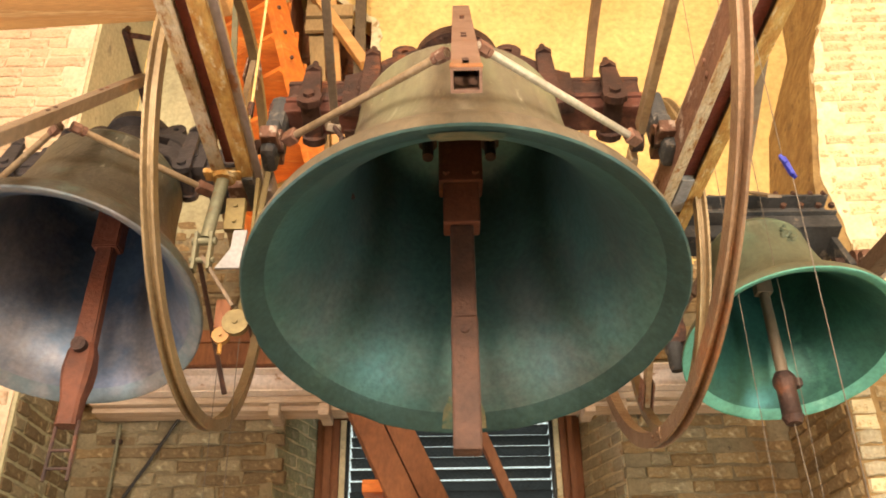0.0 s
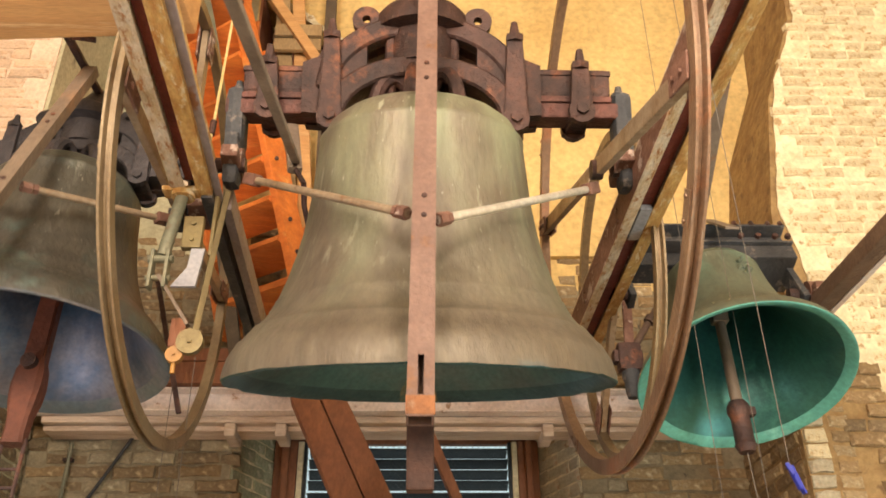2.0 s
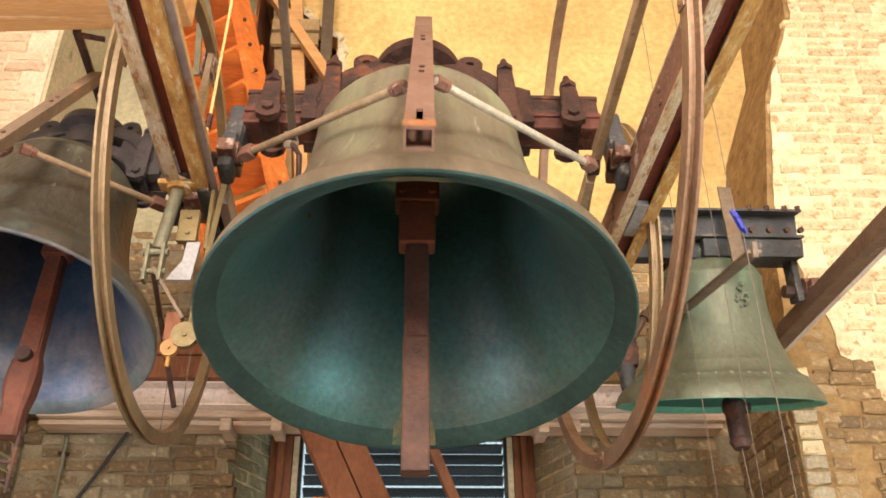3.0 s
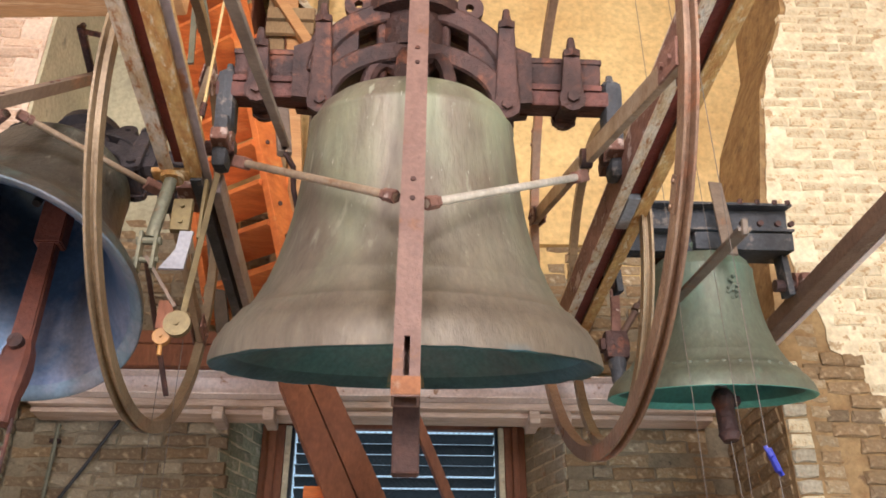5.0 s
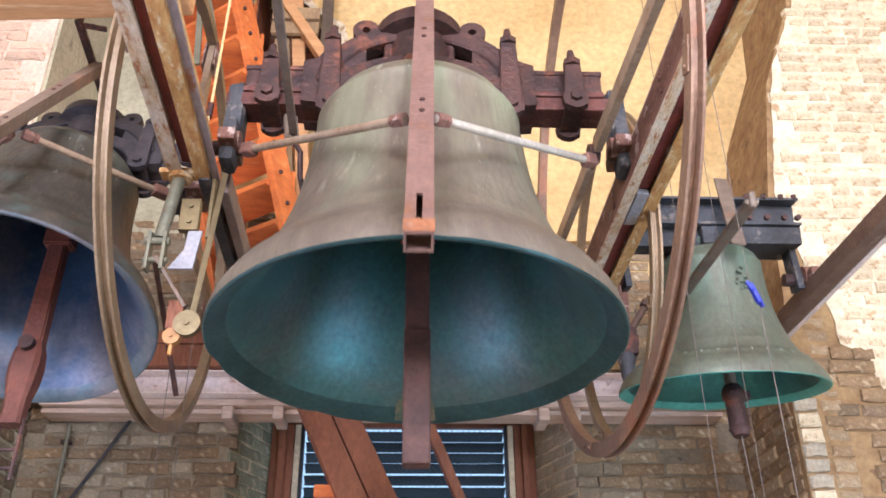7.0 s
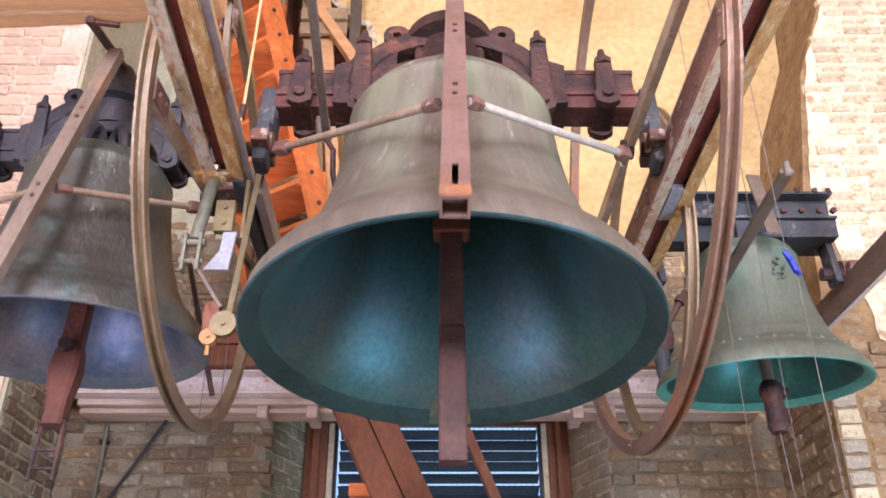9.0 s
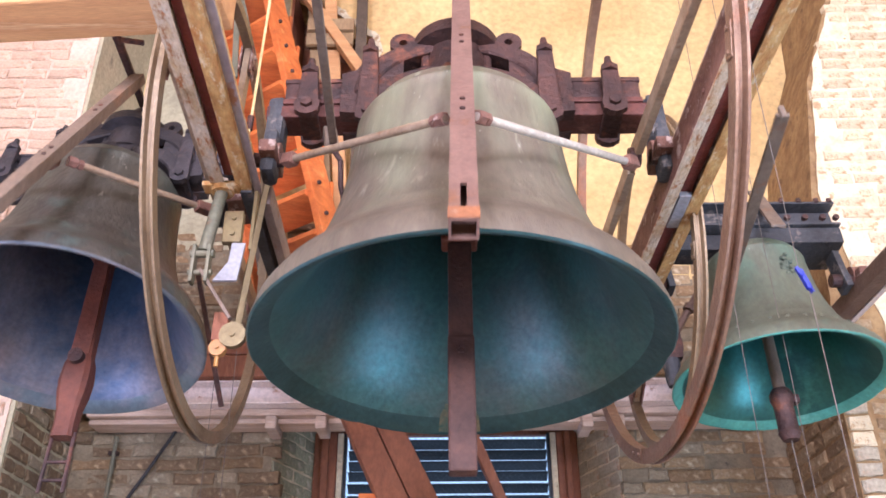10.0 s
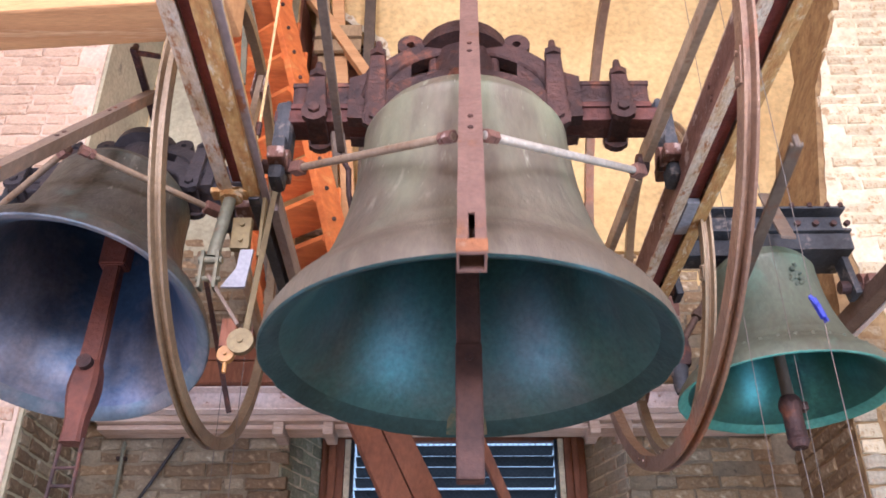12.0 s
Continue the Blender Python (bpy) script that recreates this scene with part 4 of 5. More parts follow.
def bell_wheel(parent, x, R, mat, angles, depth=0.05, width=0.06, cy=0.0, cz=0.0, skew=0.0):
    """Rope wheel on the axle: grooved rim, flat spokes with riveted shoes, hub; skew turns its plane a little."""
    turn = pose(x, 0, 0) @ pose(0, 0, 0, 0, 0, skew) @ pose(-x, 0, 0)
    bm = bmesh.new()
    w, d = width / 2, depth / 2
    hoop(bm, R, [(d, -w), (d, -w * 0.6), (d * 0.2, -w * 0.25), (d * 0.2, w * 0.25), (d, w * 0.6), (d, w), (-d, w), (-d, -w)], x, cy, cz, seg=120)
    bmesh.ops.transform(bm, matrix=turn, verts=bm.verts)
    wheel = shade(part("wheel", bm, mat, parent, "large rope wheel rim, grooved and worn"), 30)
    for a in angles:
        bm = bmesh.new()
        c, s = math.cos(radians(a)), math.sin(radians(a))
        bar(bm, (x, cy - c * (R - d), cz + s * (R - d)), (x, -c * 0.06, s * 0.06), 0.028, 0.06, 0.004, up=(0, s, c))
        bmesh.ops.transform(bm, matrix=turn, verts=bm.verts)
        spoke = part("spoke", bm, STRUT, wheel)
        bm = bmesh.new()
        for dx in (-0.024, 0.024):
            bar(bm, (x + dx, cy - c * (R - 0.012), cz + s * (R - 0.012)), (x + dx, -c * (R - 0.15), s * (R - 0.15)), 0.008, 0.075, 0.002, up=(0, s, c))
            for q in (0.05, 0.11):
                bolt(bm, (x + dx * 1.3, -c * (R - q), s * (R - q)), "x", 0.011, 0.012)
        bmesh.ops.transform(bm, matrix=turn, verts=bm.verts)
        part("spoke_shoe", bm, STEEL_WEB, spoke, "rusty riveted shoe plates")
    for i in range(4):
        a = radians(25 + 90 * i)
        bm = bmesh.new()
        bar(bm, (x - w - 0.002, cy + (R - d * 0.2) * math.cos(a - 0.045), cz + (R - d * 0.2) * math.sin(a - 0.045)),
            (x - w - 0.002, cy + (R - d * 0.2) * math.cos(a + 0.045), cz + (R - d * 0.2) * math.sin(a + 0.045)), 0.006, depth * 0.8, 0.002, up=(0, math.cos(a), math.sin(a)))
        for q in (-0.03, 0.03):
            bolt(bm, (x - w - 0.007, cy + (R - d * 0.2) * math.cos(a + q), cz + (R - d * 0.2) * math.sin(a + q)), "x", 0.007, 0.008)
        bmesh.ops.transform(bm, matrix=turn, verts=bm.verts)
        part("rim_splice", bm, mat, wheel)
    bm = bmesh.new()
    rod(bm, (x - 0.02, 0, 0), (x + 0.02, 0, 0), 0.036, seg=20)
    shade(part("hub", bm, IRON, wheel))
    return wheel


def clapper(parent, k, top, L, mat, kind):
    """Hangs from the crown; its own origin is the pin inside the bell."""
    ob = new("clapper")
    ob.parent = parent
    ob.location = (0, 0, top)
    ob.empty_display_size = 0.05
    if kind == "big":
        for nm, z0, z1, w, dep in (("clapper_head", 0.0, -0.215, 0.150, 0.10), ("clapper_block", -0.215, -0.38, 0.122, 0.085), ("clapper_shaft", -0.38, -0.74, 0.078, 0.06), ("clapper_tail", -0.72, -1.15, 0.084, 0.07)):
            bm = bmesh.new()
            box(bm, (-w / 2, -dep / 2, z1), (w / 2, dep / 2, z0), 0.008)
            if nm == "clapper_head":
                for x in (-0.05, 0.05):
                    bolt(bm, (x, -0.055, -0.18), "y", 0.012, 0.02)
            part(nm, bm, mat if nm in ("clapper_head", "clapper_block") else CLAPPER_BROWN, ob)
        bm = bmesh.new()
        rod(bm, (0, -0.042, -0.77), (0, 0.042, -0.77), 0.014, seg=10)
        part("bolt", bm, IRON, ob)
    elif kind == "flat":
        for nm, z0, z1, w0, w1, dep in (("clapper_head", 0.0, -0.24, 0.10, 0.10, 0.07), ("clapper_shaft", -0.22, -0.66, 0.062, 0.075, 0.05)):
            bm = bmesh.new()
            vs = box(bm, (-0.5, -dep / 2, z1), (0.5, dep / 2, z0))
            for v in vs:
                q = (v.co.z - z1) / (z0 - z1)
                v.co.x *= w0 * q + w1 * (1 - q)
            bmesh.ops.bevel(bm, geom=bm.edges[:], offset=0.006, segments=2, affect="EDGES")
            part(nm, bm, mat, ob)
        # striker: swells below the hinge, then narrows to the shackle
        bm = bmesh.new()
        rings = []
        for z, w, dep in ((-0.625, 0.070, 0.055), (-0.66, 0.092, 0.070), (-0.72, 0.100, 0.082), (-0.77, 0.092, 0.080), (-0.83, 0.070, 0.062), (-0.88, 0.066, 0.060), (-0.92, 0.070, 0.060)):
            rings.append([bm.verts.new((sx * w / 2, sy * dep / 2, z)) for sx, sy in ((-1, -0.7), (-0.7, -1), (0.7, -1), (1, -0.7), (1, 0.7), (0.7, 1), (-0.7, 1), (-1, 0.7))])
        for ra, rb in zip(rings, rings[1:]):
            for j in range(8):
                bm.faces.new((ra[j], ra[(j + 1) % 8], rb[(j + 1) % 8], rb[j]))
        bm.faces.new(rings[0])
        bm.faces.new(rings[-1])
        shade(part("clapper_tail", bm, mat, ob), 35)
        bm = bmesh.new()
        rod(bm, (0, -0.06, -0.645), (0, 0.06, -0.645), 0.026, seg=12)
        part("hinge_pin", bm, IRON, ob)
    else:
        bm = bmesh.new()
        rod(bm, (0, 0, 0), (0, 0, -L * 0.72), 0.028 * k, 0.032 * k, seg=12)
        bar(bm, (0, 0, -0.02), (0, 0, -L * 0.2), 0.09 * k, 0.07 * k, 0.006, up=(0, 1, 0))
        shade(part("clapper_shaft", bm, mat, ob))
        bm = bmesh.new()
        lathe(bm, [(0.0, -L * 0.70), (0.045 * k, -L * 0.705), (0.06 * k, -L * 0.735), (0.062 * k, -L * 0.77), (0.05 * k, -L * 0.80),
                   (0.052 * k, -L * 0.95), (0.058 * k, -L * 0.96), (0.04 * k, -L), (0, -L)], 20)
        box(bm, (0.03 * k, -0.03 * k, -L * 0.79), (0.085 * k, 0.03 * k, -L * 0.74), 0.008)
        shade(part("clapper_ball", bm, IRON, ob, "worn dark iron striker"))
        bm = bmesh.new()
        rod(bm, (0, 0, -L), (0.02, 0, -L - 2.0), 0.0025, seg=6)
        part("tie_cord", bm, ROPE, ob, "thin cord tied to the striker")
    return ob


# the great bell
great = thing("church_bell", BIG, "large bronze bell with brown-green patina swinging from a cast headstock", "bell", "bells of the ring")
great_shell = bell_shell(great, 1, 1, [BRONZE, INSIDE, LIP], 0.012)
cast_headstock(great, 1.0, IRON, IRON_RED, -0.645, 0.69)
front_lever(great, (0.02, 0.13, -0.70), (-0.008, 0.873, 0.935), 0.066, BAR)
strut(great, (-0.58, 0.10, 0.085), (-0.045, 0.58, 0.345), 0.013)
strut(great, (0.59, 0.09, 0.10), (0.04, 0.62, 0.375), 0.013, STRUT_LIT)
bell_wheel(great, 0.628, 1.040, WHEEL, (-5.5, 176.5), 0.05, 0.037, 0.0, 0.005, 1.6)
bm = bmesh.new()
bar(bm, (-0.43, -0.10, -0.02), (-0.33, -1.9, -0.30), 0.027, 0.02, 0.004)
bar(bm, (-0.43, -0.12, -0.06), (-0.47, 0.02, 0.16), 0.05, 0.03, 0.008)
part("lever_arm", bm, GREY_STEEL, great, "flat brown lever arm")
bm = bmesh.new()
sweep(bm, [(-0.44, -0.10, 0.02), (-0.43, -0.12, -0.05), (-0.40, -0.11, -0.10), (-0.40, -0.07, -0.17), (-0.385, -0.03, -0.24), (-0.36, 0.0, -0.29)], 0.010)
shade(part("hook", bm, IRON, great, "thin bent iron hook"))
bm = bmesh.new()
random.seed(8)
for i in range(30):
    a = 2 * math.pi * (i + random.uniform(-0.1, 0.1)) / 30
    for j in range(5):
        b = a + random.uniform(-0.045, 0.045)
        q = random.uniform(-1, 1)
        r, z = 0.575 + 0.02 * q, -0.638 - 0.024 * q
        m = Matrix.Translation((r * math.cos(b), r * math.sin(b), z)) @ Matrix.Rotation(b, 4, "Z") @ Matrix.Diagonal((0.008, random.uniform(0.009, 0.017), random.uniform(0.008, 0.014), 1))
        bmesh.ops.create_icosphere(bm, subdivisions=1, radius=1, matrix=m)
tagged(part("relief_band", bm, BRONZE_RELIEF, great, "low cast relief round the lip"), kind="stuff")
for a0, wide in ((90, 7), (-90, 9)):
    bm = bmesh.new()
    rows = []
    for r, z in ((0.627, -0.771), (0.582, -0.732), (0.545, -0.697)):
        rows.append([bm.verts.new(((r - 0.003) * math.cos(radians(a0 + q)), (r - 0.003) * math.sin(radians(a0 + q)), z - 0.002)) for q in [wide * (i / 6 - 1) * (1.0 - 0.25 * (r < 0.56)) for i in range(13)]])
    for ra, rb in zip(rows, rows[1:]):
        for i in range(12):
            bm.faces.new((ra[i], ra[i + 1], rb[i + 1], rb[i]))
    part("strike_mark", bm, WORN, great, "worn pale strike mark on the lip")
great_clapper = clapper(great, 1, 0.02, 1, CLAPPER_RED, "big")

# the left bell
left_bell = thing("church_bell", LEFT, "dark bronze bell with bluish inside swinging beside the great bell", "bell", "bells of the ring")
bell_shell(left_bell, 0.745, 0.79, [BRONZE_DARK, INSIDE_BLUE, LIP_BLUE])
cast_headstock(left_bell, 0.80, IRON_DARK, IRON_DARK, -0.56, 0.50)
front_lever(left_bell, (0.072, 0.243, -0.50), (0.030, 0.69, 0.73), 0.05, OLD_BAR, False)
strut(left_bell, (0.42, 0.10, 0.10), (0.06, 0.45, 0.22), 0.012)
strut(left_bell, (-0.40, 0.10, 0.10), (0.02, 0.45, 0.22), 0.012)
bell_wheel(left_bell, 0.443, 0.868, WHEEL_GREY, (-8, 172, 82), 0.045, 0.038, 0.0, 0.008, 1.0)
bm = bmesh.new()
lathe(bm, [(0.0, 0.645), (0.024, 0.64), (0.040, 0.615), (0.066, 0.56), (0.088, 0.535), (0.092, 0.515), (0.0, 0.51)], 24)
bmesh.ops.transform(bm, matrix=Matrix.Translation((0, 0.032, 0)), verts=bm.verts)
shade(part("cap_cone", bm, IRON_DARK, left_bell, "tapered iron boss on the cap"))
bm = bmesh.new()
bar(bm, (0.0, 0.06, 0.632), (0.055, -0.47, 0.465), 0.030, 0.018, 0.003)
bar(bm, (0.045, -0.45, 0.472), (0.15, -0.43, 0.472), 0.020, 0.012, 0.002)
rod(bm, (0.052, -0.46, 0.455), (0.052, -0.46, 0.505), 0.012, seg=8)
part("cap_arm", bm, IRON, left_bell, "dark iron arm on the cap")
left_clapper = clapper(left_bell, 0.95, 0.0, 0.88, CLAPPER_RED, "flat")
bm = bmesh.new()
for x in (-0.035, 0.035):
    rod(bm, (x, 0, -0.90), (x * 1.1, 0, -1.10), 0.007, seg=6)
for z in (-1.06, -1.0):
    rod(bm, (-0.036, 0, z), (0.036, 0, z), 0.006, seg=6)
part("shackle", bm, IRON, left_clapper, "thin iron shackle")

# the small bell
small = thing("church_bell", RIGHT, "small green bronze bell under a riveted steel headstock", "bell", "bells of the ring")
bell_shell(small, 0.62, 0.665, [BRONZE_GREEN, INSIDE_AQUA, LIP_AQUA], 0.006, 0.095)
for y0, y1 in ((-0.13, -0.05), (0.05, 0.13)):
    bm = bmesh.new()
    box(bm, (-0.42, y0, 0.34), (0.40, y1, 0.352), 0.002)
    box(bm, (-0.42, y0, 0.22), (0.40, y1, 0.232), 0.002)
    yw = y1 - 0.01 if y0 < 0 else y0
    box(bm, (-0.42, yw, 0.232), (0.40, yw + 0.01, 0.34), 0.002)
    part("headstock_channel", bm, IRON_BLUE, small, "blue-grey steel channel")
bm = bmesh.new()
box(bm, (-0.05, -0.11, 0.135), (0.40, 0.11, 0.218), 0.006)
box(bm, (-0.36, -0.06, 0.135), (-0.05, 0.06, 0.218), 0.006)
part("packing_block", bm, IRON_BLUE, small)
bm = bmesh.new()
for x in (0.16, 0.24, 0.32, 0.38):
    bolt(bm, (x, -0.14, 0.25), "y", 0.014, 0.02)
    bolt(bm, (x, -0.13, 0.355), "z", 0.012, 0.02)
tagged(part("bolts", bm, IRON, small), kind="stuff")
for x in (-0.41, 0.37):
    bm = bmesh.new()
    bar(bm, (x, 0, 0.22), (x + 0.03, 0, -0.05), 0.09, 0.03, 0.004, up=(1, 0, 0))
    part("hanger_plate", bm, IRON_BLUE, small)
for xa, xb in ((0.34, 0.44), (-0.52, -0.38)):
    bm = bmesh.new()
    rod(bm, (xa, 0, 0), (xb, 0, 0), 0.03, seg=12)
    part("gudgeon", bm, IRON, small)
bm = bmesh.new()
lathe(bm, [(0, 0.20), (0.07, 0.2), (0.09, 0.17), (0.075, 0.14), (0.1, 0.13), (0, 0.12)], 20)
part("crown", bm, BRONZE_GREEN, small)
bell_wheel(small, -0.45, 0.72, WHEEL_GREY, (20, 200), 0.045, 0.04)
bm = bmesh.new()
bar(bm, (0.08, -0.06, 0.47), (0.01, -0.35, 0.04), 0.06, 0.012, 0.002, up=(0, -1, 0.4))
part("flat_bar", bm, GREY_STEEL, small, "grey-brown flat bar")
bm = bmesh.new()
bar(bm, (-0.26, -1.16, -0.12), (-0.19, -0.20, -0.13), 0.045, 0.014, 0.003)
rod(bm, (-0.26, -1.16, -0.14), (-0.26, -1.16, -0.09), 0.012, seg=8)
part("cross_bar", bm, GREY_STEEL, small, "brown flat stay")
bm = bmesh.new()
random.seed(4)
for i in range(26):
    a = random.uniform(0, 6.28)
    q = random.uniform(0, 0.055)
    bmesh.ops.create_icosphere(bm, subdivisions=1, radius=0.011, matrix=Matrix.Translation((0.05 + q * math.cos(a) * 0.7, -0.235, -0.07 + q * math.sin(a))))
tagged(part("medallion", bm, BRONZE_GREEN, small, "cast relief medallion"), kind="stuff")
bm = bmesh.new()
for i in range(36):
    a = 2 * math.pi * i / 36
    bmesh.ops.create_icosphere(bm, subdivisions=1, radius=0.011, matrix=Matrix.Translation((0.370 * math.cos(a), 0.370 * math.sin(a), -0.410)))
tagged(part("relief_band", bm, BRONZE_GREEN, small), kind="stuff")
small_clapper = clapper(small, 0.78, 0.0, 0.74, OLD_BAR, "small")

# ---- striking gear at the left beam ----
gear = thing("striking_gear", (-0.72, 2.55, EZ + 1.3), "small striking linkage hung under the steel beam", "mechanism")
bm = bmesh.new()
rod(bm, (-0.06, 0, 0.36), (-0.095, 0, 0.10), 0.022, seg=12)
shade(part("tube", bm, GREENISH, gear, "green corroded tube"))
bm = bmesh.new()
box(bm, (-0.13, -0.03, 0.345), (0.0, 0.03, 0.365), 0.006)
rod(bm, (-0.06, 0, 0.33), (-0.06, 0, 0.35), 0.04, seg=12)
part("foot_plate", bm, STEEL_RUST, gear)
bm = bmesh.new()
for x in (-0.125, -0.075):
    box(bm, (x - 0.006, -0.02, -0.02), (x + 0.006, 0.02, 0.12), 0.003)
rod(bm, (-0.14, 0, 0.09), (-0.06, 0, 0.09), 0.014, seg=10)
rod(bm, (-0.14, 0, 0.02), (-0.06, 0, 0.02), 0.010, seg=10)
part("clevis", bm, GREENISH, gear)
bm = bmesh.new()
bar(bm, (-0.10, 0, 0.03), (0.02, 0, -0.15), 0.022, 0.012, 0.002)
part("link", bm, OLD_BAR, gear)
bm = bmesh.new()
box(bm, (-0.035, -0.03, 0.12), (0.03, 0.0, 0.24), 0.004)
bolt(bm, (0.0, -0.034, 0.21), "y", 0.008, 0.008)
bolt(bm, (0.0, -0.034, 0.15), "y", 0.008, 0.008)
part("switch_box", bm, BRASS, gear, "pale brass plate")
bm = bmesh.new()
f1 = bm.faces.new([bm.verts.new(p) for p in ((-0.05, -0.02, -0.02), (0.03, -0.02, -0.02), (0.045, -0.02, 0.12), (0.0, -0.02, 0.12), (-0.005, -0.02, 0.05))])
ex = bmesh.ops.extrude_face_region(bm, geom=[f1])
bmesh.ops.translate(bm, vec=(0, 0.012, 0), verts=[v for v in ex["geom"] if isinstance(v, bmesh.types.BMVert)])
part("card", bm, PAPER, gear, "white plate")
bm = bmesh.new()
bar(bm, (0.06, 0, 0.33), (0.06, 0, 0.10), 0.012, 0.03, 0.002)
part("guide_bar", bm, BRASS, gear)
bm = bmesh.new()
bar(bm, (0.09, 0, 0.36), (0.05, -0.02, -0.19), 0.014, 0.02, 0.002)
part("pull_bar", bm, BRASS, gear)
for nm, c, r, mat in (("pulley", (0.04, -0.02, -0.215), 0.042, BRASS), ("small_pulley", (-0.005, -0.01, -0.255), 0.027, OCHRE)):
    bm = bmesh.new()
    c = Vector(c)
    rod(bm, c + Vector((0, 0.012, 0)), c - Vector((0, 0.012, 0)), r, seg=28)
    rod(bm, c - Vector((0, 0.012, 0)), c - Vector((0, 0.018, 0)), r * 0.2, seg=10)
    shade(part(nm, bm, mat, gear, "round disc"))
bm = bmesh.new()
rod(bm, (-0.005, -0.01, -0.27), (-0.005, -0.01, -0.315), 0.007, seg=8)
part("pin", bm, OCHRE, gear)
bm = bmesh.new()
box(bm, (-0.05, 0.05, -0.20), (0.0, 0.08, -0.10), 0.004)
part("red_block", bm, WOOD_RED, gear, "orange-red block")

rope_long = thing("bell_rope", (-0.72, 2.6, EZ + 2.0), "thin pale yellow rope running up past the beam", "rope")
bm = bmesh.new()
sweep(bm, [(0.0, -0.02, -0.34), (-0.012, 0, -0.05), (-0.007, 0, 0.0), (0.009, 0, 0.63), (0.035, 0.1, 1.6), (0.12, 0.3, 3.599)], 0.006)
part("cord", bm, ROPE_PALE, rope_long)
bm = bmesh.new()
rod(bm, (-0.011, 0, -0.06), (-0.008, 0, 0.0), 0.013, seg=8)
part("shackle", bm, IRON, rope_long, "small dark shackle")

# hammer beside the small bell
hammer = thing("bell_hammer", (0.985, 3.6, EZ + 1.47), "dark iron hammer on a hinged arm", "hammer")
bm = bmesh.new()
rod(bm, (0.03, 0, 0.06), (0.25, 0.02, 0.40), 0.017, 0.014, seg=10)
rod(bm, (0.110, 0, 0.184), (0.126, 0.001, 0.208), 0.026, seg=8)
bar(bm, (0.25, 0.02, 0.40), (0.30, 0.02, 0.72), 0.05, 0.02, 0.004, up=(0, 1, 0))
part("arm", bm, STEEL_BROWN, hammer)
bm = bmesh.new()
box(bm, (-0.055, -0.04, -0.06), (0.055, 0.04, 0.075), 0.022)
box(bm, (-0.075, -0.03, -0.02), (0.06, 0.03, 0.04), 0.012)
shade(part("head", bm, IRON, hammer))
bm = bmesh.new()
lathe(bm, [(0, -0.185), (0.024, -0.18), (0.032, -0.15), (0.034, -0.10), (0.040, -0.085), (0.040, -0.055), (0, -0.05)], 20)
shade(part("striker", bm, IRON_BLUE, hammer, "blue-grey striker"))
bm = bmesh.new()
bar(bm, (0.02, 0.05, 0.06), (0.06, 0.06, 0.72), 0.045, 0.014, 0.003, up=(0, 1, 0))
bar(bm, (0.06, 0.05, 0.72), (0.32, 0.03, 0.70), 0.04, 0.014, 0.003, up=(0, 1, 0))
part("hanger", bm, STEEL_WEB, hammer, "rusty flat hanger")

# bearings on the beams
for at, lab in (((0.76, BIG.y, BIG.z), ""), ((-0.625, BIG.y, BIG.z), ""), ((1.835, RIGHT.y, RIGHT.z), ""), ((-0.80, LEFT.y, LEFT.z), "")):
    bearing = thing("bearing_block", at, "rusty iron bearing block on a steel beam", "bearing", "bell bearings")
    bm = bmesh.new()
    box(bm, (-0.03, -0.09, -0.02), (0.03, 0.09, 0.03), 0.008)
    rod(bm, (-0.035, 0, 0.02), (0.035, 0, 0.02), 0.045, seg=16)
    part("housing", bm, STEEL_WEB, bearing)

# cable and pipe on the brick wall
cable = thing("black_cable", (-1.6, 4.72, EZ + 1.2), "black cable hanging down the brick wall", "cable")
bm = bmesh.new()
sweep(bm, [(0.10, 0.0, 0.28), (-0.05, -0.01, 0.0), (-0.25, -0.02, -0.35), (-0.5, -0.02, -0.9)], 0.010)
part("flex", bm, CABLE, cable)

pipe = thing("wall_conduit", (-1.84, 4.705, EZ + 0.9), "thin grey conduit fixed to the brick wall", "pipe")
bm = bmesh.new()
rod(bm, (0, 0, -0.5), (0.01, 0, 0.52), 0.011, seg=10)
shade(part("tube", bm, GREENISH, pipe))
for z in (0.1, 0.42):
    bm = bmesh.new()
    box(bm, (-0.022, -0.006, z), (0.03, 0.03, z + 0.02), 0.003)
    part("clip", bm, IRON, pipe)
for x, y in ((-0.86, 3.3), (-1.02, 3.6)):
    cord = thing("bell_rope", (x, y, EZ + 1.35), "thin grey pull cord", "rope")
    bm = bmesh.new()
    rod(bm, (0, 0, 0), (0.01, 0, -2.95), 0.0016, seg=6)
    part("strand", bm, ROPE, cord)

# rope with the blue tape at the great wheel
tape = thing("rope_tape", (0.722, 1.58, EZ + 0.9), "bright blue tape knotted on the bell rope", "tape")
bm = bmesh.new()
bar(bm, (0.0, 0, 0.022), (0.014, 0, -0.022), 0.013, 0.010, 0.003)
bar(bm, (-0.005, 0, 0.026), (0.004, -0.004, 0.004), 0.015, 0.008, 0.002)
bar(bm, (0.010, 0, -0.012), (0.020, 0.003, -0.028), 0.010, 0.005, 0.001)
part("knot", bm, BLUE, tape)
bm = bmesh.new()
rod(bm, (0.0, 0, 0.03), (0.0, 0, 1.0), 0.0009, seg=6)
rod(bm, (0.012, 0, -0.03), (0.012, 0, -2.2), 0.0011, seg=6)
part("cord", bm, ROPE, tape, "thin grey cord")
